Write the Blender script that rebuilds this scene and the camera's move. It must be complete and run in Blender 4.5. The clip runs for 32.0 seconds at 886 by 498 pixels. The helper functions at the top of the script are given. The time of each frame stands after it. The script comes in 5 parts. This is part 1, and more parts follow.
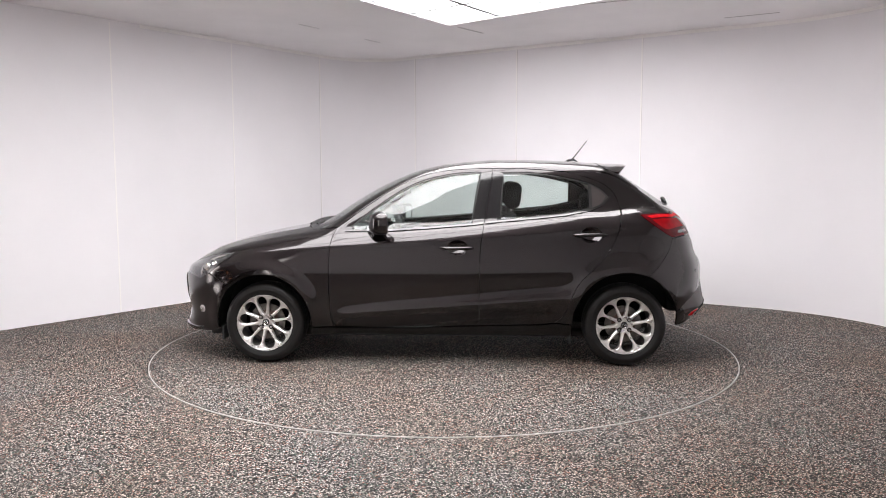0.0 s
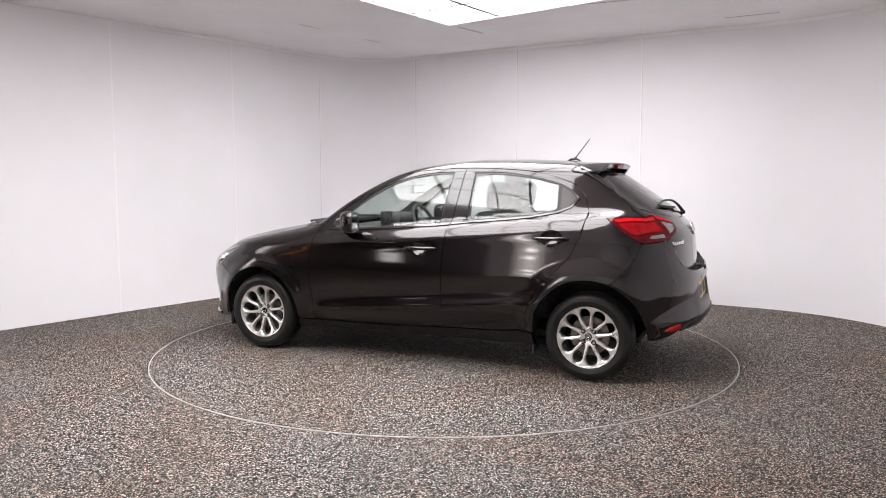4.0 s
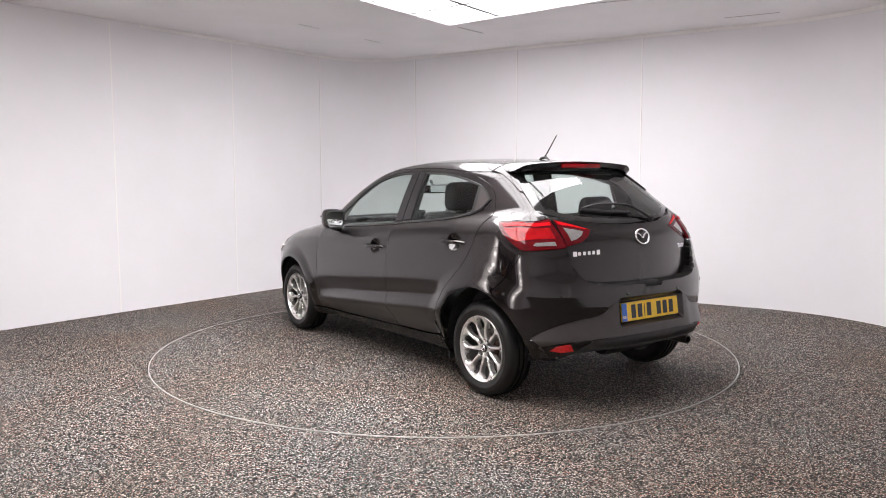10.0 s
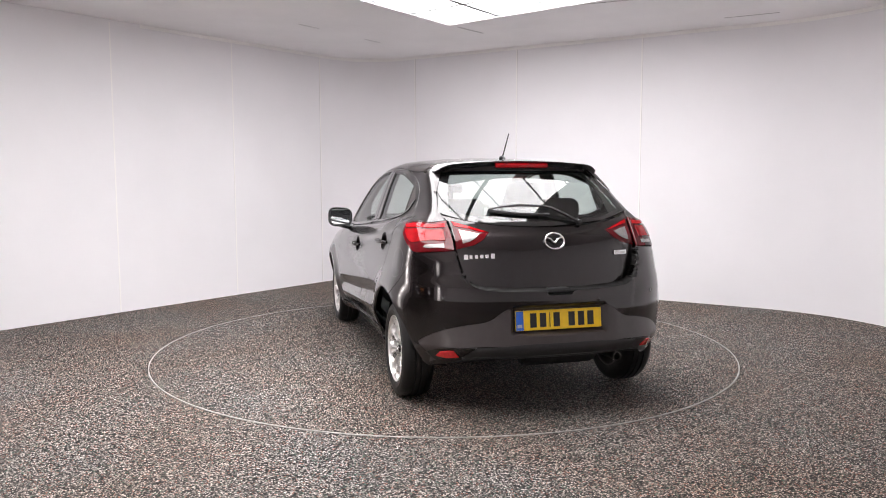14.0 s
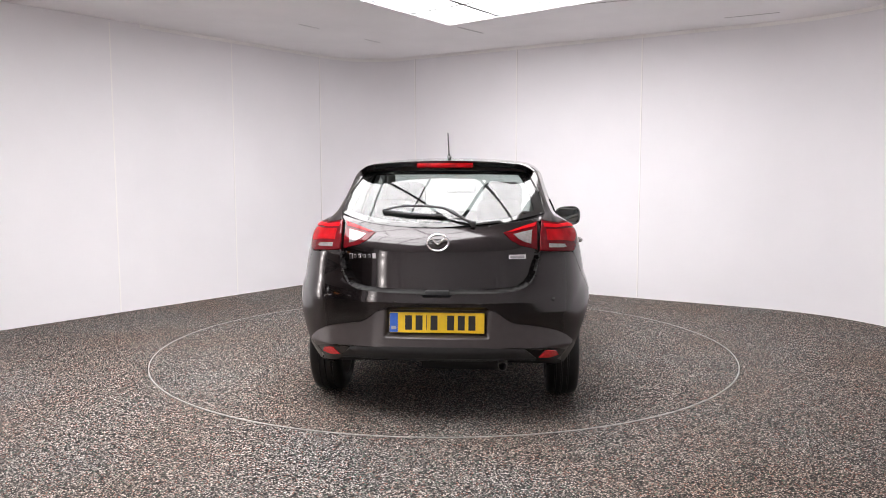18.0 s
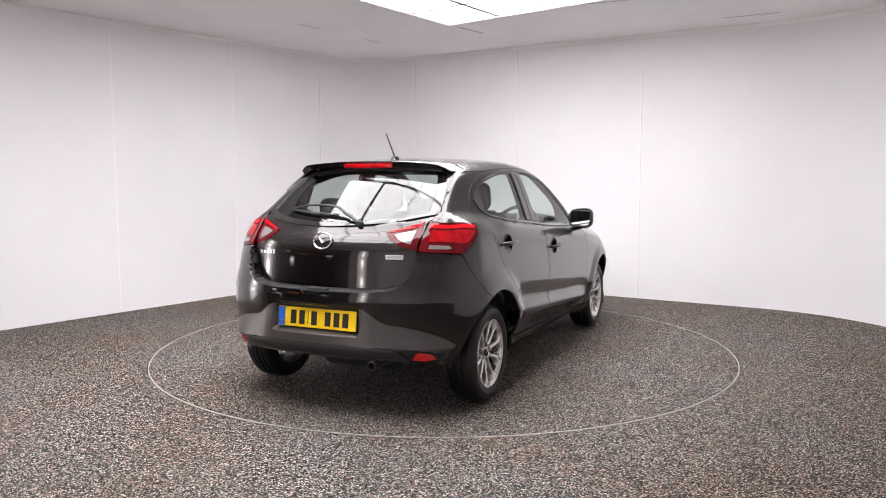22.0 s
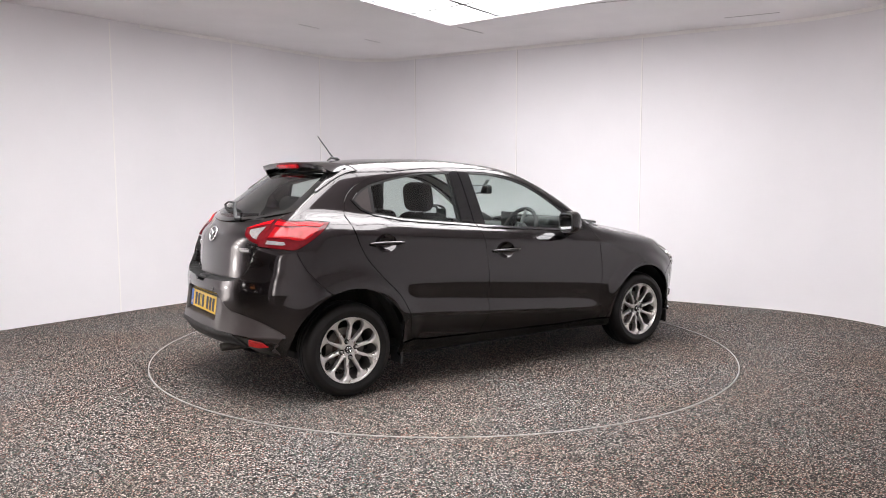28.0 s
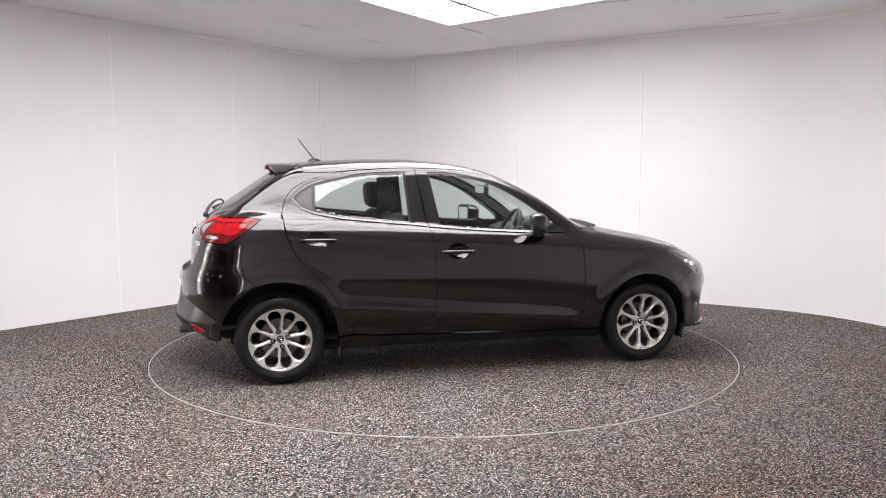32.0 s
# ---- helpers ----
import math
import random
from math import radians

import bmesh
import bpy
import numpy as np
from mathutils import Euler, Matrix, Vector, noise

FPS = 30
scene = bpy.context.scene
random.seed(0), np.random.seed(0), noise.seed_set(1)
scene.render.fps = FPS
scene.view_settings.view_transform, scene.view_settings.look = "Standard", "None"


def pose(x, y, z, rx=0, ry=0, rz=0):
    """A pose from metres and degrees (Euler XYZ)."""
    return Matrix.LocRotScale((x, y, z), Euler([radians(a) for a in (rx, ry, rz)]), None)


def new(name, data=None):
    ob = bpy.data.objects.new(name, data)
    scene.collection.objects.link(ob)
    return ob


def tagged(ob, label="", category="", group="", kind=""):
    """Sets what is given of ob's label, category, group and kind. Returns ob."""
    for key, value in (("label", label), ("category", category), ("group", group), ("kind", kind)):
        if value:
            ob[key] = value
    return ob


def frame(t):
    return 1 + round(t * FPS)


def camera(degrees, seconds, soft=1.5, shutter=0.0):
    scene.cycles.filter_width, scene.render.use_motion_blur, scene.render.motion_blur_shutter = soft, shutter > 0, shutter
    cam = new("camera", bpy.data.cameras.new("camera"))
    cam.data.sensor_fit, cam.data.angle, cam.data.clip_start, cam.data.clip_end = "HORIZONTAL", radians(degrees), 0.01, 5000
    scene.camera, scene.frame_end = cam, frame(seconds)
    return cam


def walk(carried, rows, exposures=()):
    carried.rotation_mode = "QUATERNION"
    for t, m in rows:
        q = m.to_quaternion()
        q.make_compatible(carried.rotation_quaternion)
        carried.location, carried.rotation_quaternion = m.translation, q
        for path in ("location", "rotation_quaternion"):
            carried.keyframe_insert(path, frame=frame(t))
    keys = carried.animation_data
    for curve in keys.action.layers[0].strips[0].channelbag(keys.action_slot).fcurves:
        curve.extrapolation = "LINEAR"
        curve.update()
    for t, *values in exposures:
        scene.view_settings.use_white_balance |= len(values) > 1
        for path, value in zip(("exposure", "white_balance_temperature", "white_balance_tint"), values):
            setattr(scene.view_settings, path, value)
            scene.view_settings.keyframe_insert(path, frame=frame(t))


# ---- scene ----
from mathutils.geometry import delaunay_2d_cdt

# Camera: fixed on a tripod, 1.35 m above the floor.
cam = camera(59.55, 32.0, soft=1.0)
EYE = (0.0, -6.12, 1.352)
VIEW = Matrix.Translation(EYE) @ pose(0, 0, 0, 90 - 5.427, 0, 0.045) @ pose(0, 0, 0, 0, 0, -0.079)
walk(cam, [(0, VIEW), (32, VIEW)])

# The turntable turns evenly.
TURN_START, TURN_RATE = 177.365, -5.1114
CAR_X, CAR_Y = -0.025, -0.120
TABLE_R = 2.223
CEILING_Z = 2.85

# ---------------------------------------------------------------- world and light
world = bpy.data.worlds.new("world")
scene.world = world
world.use_nodes = True
world.node_tree.nodes["Background"].inputs[0].default_value = (0.9, 0.93, 1.0, 1)
world.node_tree.nodes["Background"].inputs[1].default_value = 0.02
scene.view_settings.exposure = 0.0
PANEL_GLOW = 10.4
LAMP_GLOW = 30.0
SOFTBOX_GLOW = 10.5
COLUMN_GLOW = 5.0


# ---------------------------------------------------------------- materials
def material(name, color, rough=0.5, metal=0.0, coat=0.0, vary=0.0, scale=20.0, bump=0.0, bump_scale=200.0, spec=0.5, coat_rough=0.02, coat_ior=1.5):
    m = bpy.data.materials.new(name)
    m.use_nodes = True
    nt = m.node_tree
    b = nt.nodes["Principled BSDF"]
    b.inputs["Base Color"].default_value = (*color, 1)
    b.inputs["Roughness"].default_value = rough
    b.inputs["Metallic"].default_value = metal
    b.inputs["Coat Weight"].default_value = coat
    b.inputs["Coat Roughness"].default_value = coat_rough
    b.inputs["Coat IOR"].default_value = coat_ior
    b.inputs["Specular IOR Level"].default_value = spec
    if vary or bump:
        tc = nt.nodes.new("ShaderNodeTexCoord")
    if vary:
        n = nt.nodes.new("ShaderNodeTexNoise")
        n.inputs["Scale"].default_value = scale
        n.inputs["Detail"].default_value = 6
        nt.links.new(tc.outputs["Object"], n.inputs["Vector"])
        r = nt.nodes.new("ShaderNodeMapRange")
        r.inputs["From Min"].default_value, r.inputs["From Max"].default_value = 0.3, 0.7
        r.inputs["To Min"].default_value, r.inputs["To Max"].default_value = 1 - vary, 1 + vary
        nt.links.new(n.outputs["Fac"], r.inputs["Value"])
        mx = nt.nodes.new("ShaderNodeMix")
        mx.data_type, mx.blend_type = "RGBA", "MULTIPLY"
        mx.inputs["Factor"].default_value = 1
        mx.inputs["A"].default_value = (*color, 1)
        nt.links.new(r.outputs["Result"], mx.inputs["B"])
        nt.links.new(mx.outputs["Result"], b.inputs["Base Color"])
        r2 = nt.nodes.new("ShaderNodeMapRange")
        r2.inputs["From Min"].default_value, r2.inputs["From Max"].default_value = 0.3, 0.7
        r2.inputs["To Min"].default_value, r2.inputs["To Max"].default_value = rough * (1 - vary * 0.6), min(1, rough * (1 + vary * 0.6))
        nt.links.new(n.outputs["Fac"], r2.inputs["Value"])
        nt.links.new(r2.outputs["Result"], b.inputs["Roughness"])
    if bump:
        n2 = nt.nodes.new("ShaderNodeTexNoise")
        n2.inputs["Scale"].default_value = bump_scale
        n2.inputs["Detail"].default_value = 3
        nt.links.new(tc.outputs["Object"], n2.inputs["Vector"])
        bp = nt.nodes.new("ShaderNodeBump")
        bp.inputs["Strength"].default_value = bump
        bp.inputs["Distance"].default_value = 0.002
        nt.links.new(n2.outputs["Fac"], bp.inputs["Height"])
        nt.links.new(bp.outputs["Normal"], b.inputs["Normal"])
    return m


def glow(name, color, strength):
    m = bpy.data.materials.new(name)
    m.use_nodes = True
    b = m.node_tree.nodes["Principled BSDF"]
    b.inputs["Base Color"].default_value = (*color, 1)
    b.inputs["Emission Color"].default_value = (*color, 1)
    b.inputs["Emission Strength"].default_value = strength
    return m


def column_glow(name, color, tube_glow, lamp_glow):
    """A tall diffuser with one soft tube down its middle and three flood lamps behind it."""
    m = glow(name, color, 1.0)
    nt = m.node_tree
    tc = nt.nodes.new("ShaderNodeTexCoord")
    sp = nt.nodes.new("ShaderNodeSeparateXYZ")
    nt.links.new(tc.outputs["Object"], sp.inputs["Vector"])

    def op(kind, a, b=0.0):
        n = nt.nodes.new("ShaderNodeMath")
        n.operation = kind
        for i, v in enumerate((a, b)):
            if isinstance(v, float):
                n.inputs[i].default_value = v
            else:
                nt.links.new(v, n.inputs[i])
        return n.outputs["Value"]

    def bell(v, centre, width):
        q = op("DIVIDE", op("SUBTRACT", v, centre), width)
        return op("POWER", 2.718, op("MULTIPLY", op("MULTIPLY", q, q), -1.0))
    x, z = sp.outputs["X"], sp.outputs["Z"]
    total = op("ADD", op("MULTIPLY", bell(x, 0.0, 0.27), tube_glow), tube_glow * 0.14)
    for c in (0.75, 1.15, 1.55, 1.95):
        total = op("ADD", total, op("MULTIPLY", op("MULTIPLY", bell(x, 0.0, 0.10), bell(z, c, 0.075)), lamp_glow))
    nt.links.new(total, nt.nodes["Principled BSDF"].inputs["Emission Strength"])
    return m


def glass(name, tint, ior=1.5, rough=0.0):
    """A thin pane: clear with a tint, and a mirror image that grows at a slant."""
    m = bpy.data.materials.new(name)
    m.use_nodes = True
    nt = m.node_tree
    nt.nodes.remove(nt.nodes["Principled BSDF"])
    out = nt.nodes["Material Output"]
    tr = nt.nodes.new("ShaderNodeBsdfTransparent")
    tr.inputs["Color"].default_value = (*tint, 1)
    gl = nt.nodes.new("ShaderNodeBsdfGlossy")
    gl.inputs["Roughness"].default_value = rough
    lw = nt.nodes.new("ShaderNodeLayerWeight")
    pw = nt.nodes.new("ShaderNodeMath")
    pw.operation = "POWER"
    pw.inputs[1].default_value = 5
    nt.links.new(lw.outputs["Facing"], pw.inputs[0])
    f0 = ((ior - 1) / (ior + 1)) ** 2 * 1.8
    fr = nt.nodes.new("ShaderNodeMapRange")
    fr.inputs["To Min"].default_value, fr.inputs["To Max"].default_value = f0, 1.0
    nt.links.new(pw.outputs["Value"], fr.inputs["Value"])
    mx = nt.nodes.new("ShaderNodeMixShader")
    nt.links.new(fr.outputs["Result"], mx.inputs["Fac"])
    nt.links.new(tr.outputs["BSDF"], mx.inputs[1])
    nt.links.new(gl.outputs["BSDF"], mx.inputs[2])
    nt.links.new(mx.outputs["Shader"], out.inputs["Surface"])
    return m


def floor_material(name):
    """Bound stone-chip flooring: chips of 6 to 9 mm in greys, beige, brown-red and dark green, with faint stains."""
    m = bpy.data.materials.new(name)
    m.use_nodes = True
    nt = m.node_tree
    b = nt.nodes["Principled BSDF"]
    tc = nt.nodes.new("ShaderNodeTexCoord")
    vo = nt.nodes.new("ShaderNodeTexVoronoi")
    vo.inputs["Scale"].default_value = 152
    nt.links.new(tc.outputs["Object"], vo.inputs["Vector"])
    sep = nt.nodes.new("ShaderNodeSeparateColor")
    nt.links.new(vo.outputs["Color"], sep.inputs["Color"])
    ramp = nt.nodes.new("ShaderNodeValToRGB")
    ramp.color_ramp.interpolation = "CONSTANT"
    stops = [(0.0, (0.008, 0.008, 0.009)), (0.29, (0.048, 0.045, 0.043)), (0.43, (0.14, 0.131, 0.123)), (0.58, (0.31, 0.289, 0.27)),
             (0.72, (0.47, 0.44, 0.412)), (0.81, (0.36, 0.175, 0.132)), (0.86, (0.08, 0.165, 0.122)), (0.905, (0.70, 0.656, 0.621))]
    for k, (p, c) in enumerate(stops):
        e = ramp.color_ramp.elements[k] if k < 2 else ramp.color_ramp.elements.new(p)
        e.position, e.color = p, (*c, 1)
    nt.links.new(sep.outputs["Red"], ramp.inputs["Fac"])
    st = nt.nodes.new("ShaderNodeTexNoise")
    st.inputs["Scale"].default_value = 0.9
    st.inputs["Detail"].default_value = 5
    nt.links.new(tc.outputs["Object"], st.inputs["Vector"])
    sr = nt.nodes.new("ShaderNodeMapRange")
    sr.inputs["From Min"].default_value, sr.inputs["From Max"].default_value = 0.35, 0.7
    sr.inputs["To Min"].default_value, sr.inputs["To Max"].default_value = 0.0, 1.0
    nt.links.new(st.outputs["Fac"], sr.inputs["Value"])
    mx = nt.nodes.new("ShaderNodeMix")
    mx.data_type, mx.blend_type = "RGBA", "MULTIPLY"
    nt.links.new(sr.outputs["Result"], mx.inputs["Factor"])
    # dark resin between the chips
    gap = nt.nodes.new("ShaderNodeMapRange")
    gap.interpolation_type = "SMOOTHSTEP"
    gap.inputs["From Min"].default_value, gap.inputs["From Max"].default_value = 0.40, 0.68
    gap.inputs["To Min"].default_value, gap.inputs["To Max"].default_value = 1.0, 0.18
    nt.links.new(vo.outputs["Distance"], gap.inputs["Value"])
    chip = nt.nodes.new("ShaderNodeMix")
    chip.data_type, chip.blend_type = "RGBA", "MULTIPLY"
    chip.inputs["Factor"].default_value = 1
    nt.links.new(ramp.outputs["Color"], chip.inputs["A"])
    nt.links.new(gap.outputs["Result"], chip.inputs["B"])
    nt.links.new(chip.outputs["Result"], mx.inputs["A"])
    mx.inputs["B"].default_value = (1.0, 0.84, 0.73, 1)
    nt.links.new(mx.outputs["Result"], b.inputs["Base Color"])
    bp = nt.nodes.new("ShaderNodeBump")
    bp.inputs["Strength"].default_value = 0.6
    bp.inputs["Distance"].default_value = 0.004
    bp.invert = True
    nt.links.new(vo.outputs["Distance"], bp.inputs["Height"])
    nt.links.new(bp.outputs["Normal"], b.inputs["Normal"])
    b.inputs["Roughness"].default_value = 0.7
    b.inputs["Specular IOR Level"].default_value = 0.2
    return m


M_WALL = material("white_wall_paint", (0.885, 0.868, 0.892), 0.65, vary=0.02, scale=1.3, bump=0.05, bump_scale=90, spec=0.2)
M_STRIP = material("white_plastic_strip", (0.96, 0.94, 0.93), 0.4, vary=0.03, scale=5)
M_CEIL = material("ceiling_paint", (0.93, 0.91, 0.92), 0.7, vary=0.03, scale=2, bump=0.05, bump_scale=60)
M_JOINT = material("grey_joint", (0.52, 0.49, 0.50), 0.6, vary=0.1)
M_FLOOR = floor_material("stone_chip_floor")
M_RIM_LINE = material("worn_aluminium_edge", (0.46, 0.45, 0.43), 0.5, 0.6, vary=0.2, scale=30)
M_DARK_ROOM = material("dark_room_paint", (0.03, 0.03, 0.032), 0.7, vary=0.2, scale=3)
M_PANEL = glow("light_panel_diffuser", (1.0, 0.975, 0.985), PANEL_GLOW)
M_SOFTBOX = glow("lamp_diffuser", (1.0, 0.94, 0.935), SOFTBOX_GLOW)
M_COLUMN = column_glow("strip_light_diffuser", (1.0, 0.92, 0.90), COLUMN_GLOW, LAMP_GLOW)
M_FRAME = material("grey_light_frame", (0.22, 0.22, 0.22), 0.5, vary=0.1)
M_ORANGE = glow("orange_sign", (1.0, 0.33, 0.05), 2.0)

M_PAINT = material("black_car_paint", (0.0165, 0.0130, 0.0139), 0.34, 1.0, 1.0, vary=0.10, scale=900, coat_rough=0.07, coat_ior=1.55)
M_GLOSS = material("gloss_black_plastic", (0.008, 0.008, 0.009), 0.12, 0.0, 0.6, vary=0.1, scale=30)
M_PLASTIC = material("black_textured_plastic", (0.018, 0.018, 0.019), 0.55, vary=0.15, scale=30, bump=0.15, bump_scale=600)
M_SATIN = material("satin_dark_grey_plastic", (0.042, 0.0345, 0.034), 0.34, vary=0.08, scale=25, bump=0.05, bump_scale=700, spec=0.5)
M_SILL = material("black_sill_cover", (0.007, 0.0062, 0.006), 0.18, vary=0.1, scale=20, spec=0.4)
M_RUBBER = material("tyre_rubber", (0.008, 0.0075, 0.0075), 0.45, vary=0.25, scale=14, bump=0.12, bump_scale=300, spec=0.35)
M_SEAL = material("window_rubber", (0.012, 0.012, 0.012), 0.4, vary=0.1)
M_CHROME = material("chrome", (0.85, 0.85, 0.86), 0.08, 1.0)
M_ALLOY = material("silver_alloy", (0.80, 0.785, 0.77), 0.28, 0.82, 0.6, vary=0.06, scale=25)
# rim barrel, brake disc and hub: colours darkened for the shade behind the spokes
M_BARREL = material("shade_darkened_alloy", (0.16, 0.15, 0.145), 0.45, 0.6, vary=0.3, scale=18)
M_BOLT = material("steel_bolt", (0.48, 0.46, 0.45), 0.3, 1.0, vary=0.2, scale=60)
M_DISC = material("brake_disc_steel", (0.15, 0.14, 0.13), 0.4, 1.0, vary=0.3, scale=30)
M_HUBRUST = material("rusty_hub", (0.07, 0.042, 0.03), 0.7, vary=0.3, scale=40)
M_UNDER = material("underbody_black", (0.012, 0.012, 0.012), 0.8, vary=0.2, scale=8)
M_GLASS = glass("green_tinted_glass", (0.80, 0.87, 0.845))
M_REARGLASS = glass("rear_window_glass", (0.70, 0.76, 0.735), 1.55)
M_FRIT = material("black_glass_border", (0.008, 0.008, 0.008), 0.06, 0, 0.6)
M_RED = material("red_lamp_lens", (0.62, 0.006, 0.012), 0.4, 0, 0.6, vary=0.2, scale=22, spec=0.0)
M_REDLENS = material("deep_red_lamp_lens", (0.30, 0.003, 0.006), 0.3, 0, 0.7, vary=0.35, scale=14, spec=0.0)
M_REFLECT = material("red_reflector_plastic", (0.72, 0.015, 0.02), 0.25, 0, 0.8, vary=0.15, scale=60)
M_REDDARK = material("dark_red_lamp_lens", (0.10, 0.003, 0.006), 0.3, 0, 0.7, vary=0.2, scale=30, spec=0.0)
M_CLEAR = material("clear_lamp_lens", (0.34, 0.32, 0.32), 0.22, 0.5, 0.8, vary=0.2, scale=70)
M_HEAD = material("head_lamp_lens", (0.10, 0.10, 0.105), 0.10, 0.4, 1.0, vary=0.5, scale=35)
M_YELLOW = material("yellow_plate", (0.94, 0.62, 0.010), 0.35, 0, 0.2, vary=0.04, scale=30)
M_BLUE = material("blue_plate_band", (0.02, 0.13, 0.60), 0.35, 0, 0.3)
M_INK = material("black_plate_marks", (0.015, 0.013, 0.012), 0.4)
M_FABRIC = material("black_seat_fabric", (0.022, 0.021, 0.022), 0.9, vary=0.25, scale=40, bump=0.3, bump_scale=500)
M_TRIM = material("dark_grey_trim", (0.04, 0.04, 0.041), 0.7, vary=0.15, scale=30, bump=0.1, bump_scale=400)
M_LINING = material("light_grey_headlining", (0.42, 0.41, 0.39), 0.9, vary=0.06, scale=30)
M_SILVERTRIM = material("satin_silver_trim", (0.45, 0.45, 0.46), 0.3, 0.9)
M_MIRROR = material("mirror_glass", (0.85, 0.87, 0.88), 0.02, 1.0)

# ---------------------------------------------------------------- mesh helpers
def part(name, mesh, mat, parent, label="", smooth=True):
    """Links a mesh or bmesh as one object under a thing or a part."""
    if isinstance(mesh, bmesh.types.BMesh):
        me = bpy.data.meshes.new(name)
        mesh.to_mesh(me)
        mesh.free()
        mesh = me
        for p in mesh.polygons:
            p.use_smooth = smooth
        if smooth:
            mesh.set_sharp_from_angle(angle=radians(42))
    if mat is not None and not mesh.materials:
        mesh.materials.append(mat)
    ob = new(name, mesh)
    ob.parent = parent
    return tagged(ob, label)


def box(x0, x1, y0, y1, z0, z1, bevel=0.0, segments=2, m=None):
    bm = bmesh.new()
    bmesh.ops.create_cube(bm, size=1, matrix=Matrix.Translation(((x0 + x1) / 2, (y0 + y1) / 2, (z0 + z1) / 2)) @ Matrix.Diagonal((x1 - x0, y1 - y0, z1 - z0, 1)))
    if bevel:
        bmesh.ops.bevel(bm, geom=list(bm.edges), offset=bevel, segments=segments, affect="EDGES", profile=0.5)
    if m is not None:
        bm.transform(m)
    return bm


def tube(points, radius, sides=10, closed=False, flat=1.0):
    """A round bar along a line of points; radius may be one number or one for each point."""
    pts = [Vector(p) for p in points]
    n = len(pts)
    rad = radius if isinstance(radius, (list, tuple)) else [radius] * n
    verts, faces = [], []
    for i, p in enumerate(pts):
        a = pts[(i - 1) % n] if (closed or i > 0) else p
        b = pts[(i + 1) % n] if (closed or i < n - 1) else p
        d = (b - a).normalized()
        ref = Vector((0, 0, 1)) if abs(d.z) < 0.9 else Vector((1, 0, 0))
        u = d.cross(ref).normalized()
        v = u.cross(d).normalized()
        for k in range(sides):
            w = 2 * math.pi * k / sides
            verts.append(p + rad[i] * (math.cos(w) * u + flat * math.sin(w) * v))
    rings = n if closed else n - 1
    for i in range(rings):
        for k in range(sides):
            j, k2 = (i + 1) % n, (k + 1) % sides
            faces.append((i * sides + k, i * sides + k2, j * sides + k2, j * sides + k))
    if not closed:
        faces.append(tuple(range(sides)))
        faces.append(tuple((n - 1) * sides + k for k in reversed(range(sides))))
    me = bpy.data.meshes.new("bar")
    me.from_pydata([tuple(v) for v in verts], [], faces)
    bm = bmesh.new()
    bm.from_mesh(me)
    bmesh.ops.recalc_face_normals(bm, faces=list(bm.faces))
    return bm


def lathe(profile, axis_point, sides=48, axis="y"):
    """Turns a profile of (radius, along) round an axis through axis_point."""
    verts, faces = [], []
    n = len(profile)
    for k in range(sides):
        w = 2 * math.pi * k / sides
        for r, a in profile:
            c, s = r * math.cos(w), r * math.sin(w)
            p = {"y": (c, a, s), "z": (c, s, a), "x": (a, c, s)}[axis]
            verts.append((p[0] + axis_point[0], p[1] + axis_point[1], p[2] + axis_point[2]))
    for k in range(sides):
        k2 = (k + 1) % sides
        for i in range(n - 1):
            faces.append((k * n + i, k * n + i + 1, k2 * n + i + 1, k2 * n + i))
    me = bpy.data.meshes.new("turned")
    me.from_pydata(verts, [], faces)
    bm = bmesh.new()
    bm.from_mesh(me)
    bmesh.ops.remove_doubles(bm, verts=list(bm.verts), dist=1e-6)
    bmesh.ops.recalc_face_normals(bm, faces=list(bm.faces))
    return bm


def curve(*knots):
    """A smooth line through knots (x, y) that does not overshoot."""
    xs = np.array([k[0] for k in knots], float)
    ys = np.array([k[1] for k in knots], float)
    h, d = np.diff(xs), np.diff(ys) / np.diff(xs)
    m = np.zeros_like(ys)
    m[0], m[-1] = d[0], d[-1]
    for i in range(1, len(xs) - 1):
        if d[i - 1] * d[i] > 0:
            w1, w2 = 2 * h[i] + h[i - 1], h[i] + 2 * h[i - 1]
            m[i] = (w1 + w2) / (w1 / d[i - 1] + w2 / d[i])

    tx = np.linspace(xs[0], xs[-1], 1200)
    i = np.clip(np.searchsorted(xs, tx) - 1, 0, len(xs) - 2)
    t = (tx - xs[i]) / h[i]
    ty = ((1 + 2 * t) * (1 - t) ** 2 * ys[i] + t * (1 - t) ** 2 * h[i] * m[i] + t * t * (3 - 2 * t) * ys[i + 1] + t * t * (t - 1) * h[i] * m[i + 1])
    return lambda x: np.interp(x, tx, ty)


def smax(a, b, k):
    h = np.maximum(k - np.abs(a - b), 0) / k
    return np.maximum(a, b) + h * h * k * 0.25


def smin(a, b, k):
    return -smax(-a, -b, k)


def step(x, a, b):
    t = np.clip((x - a) / (b - a), 0, 1)
    return t * t * (3 - 2 * t)


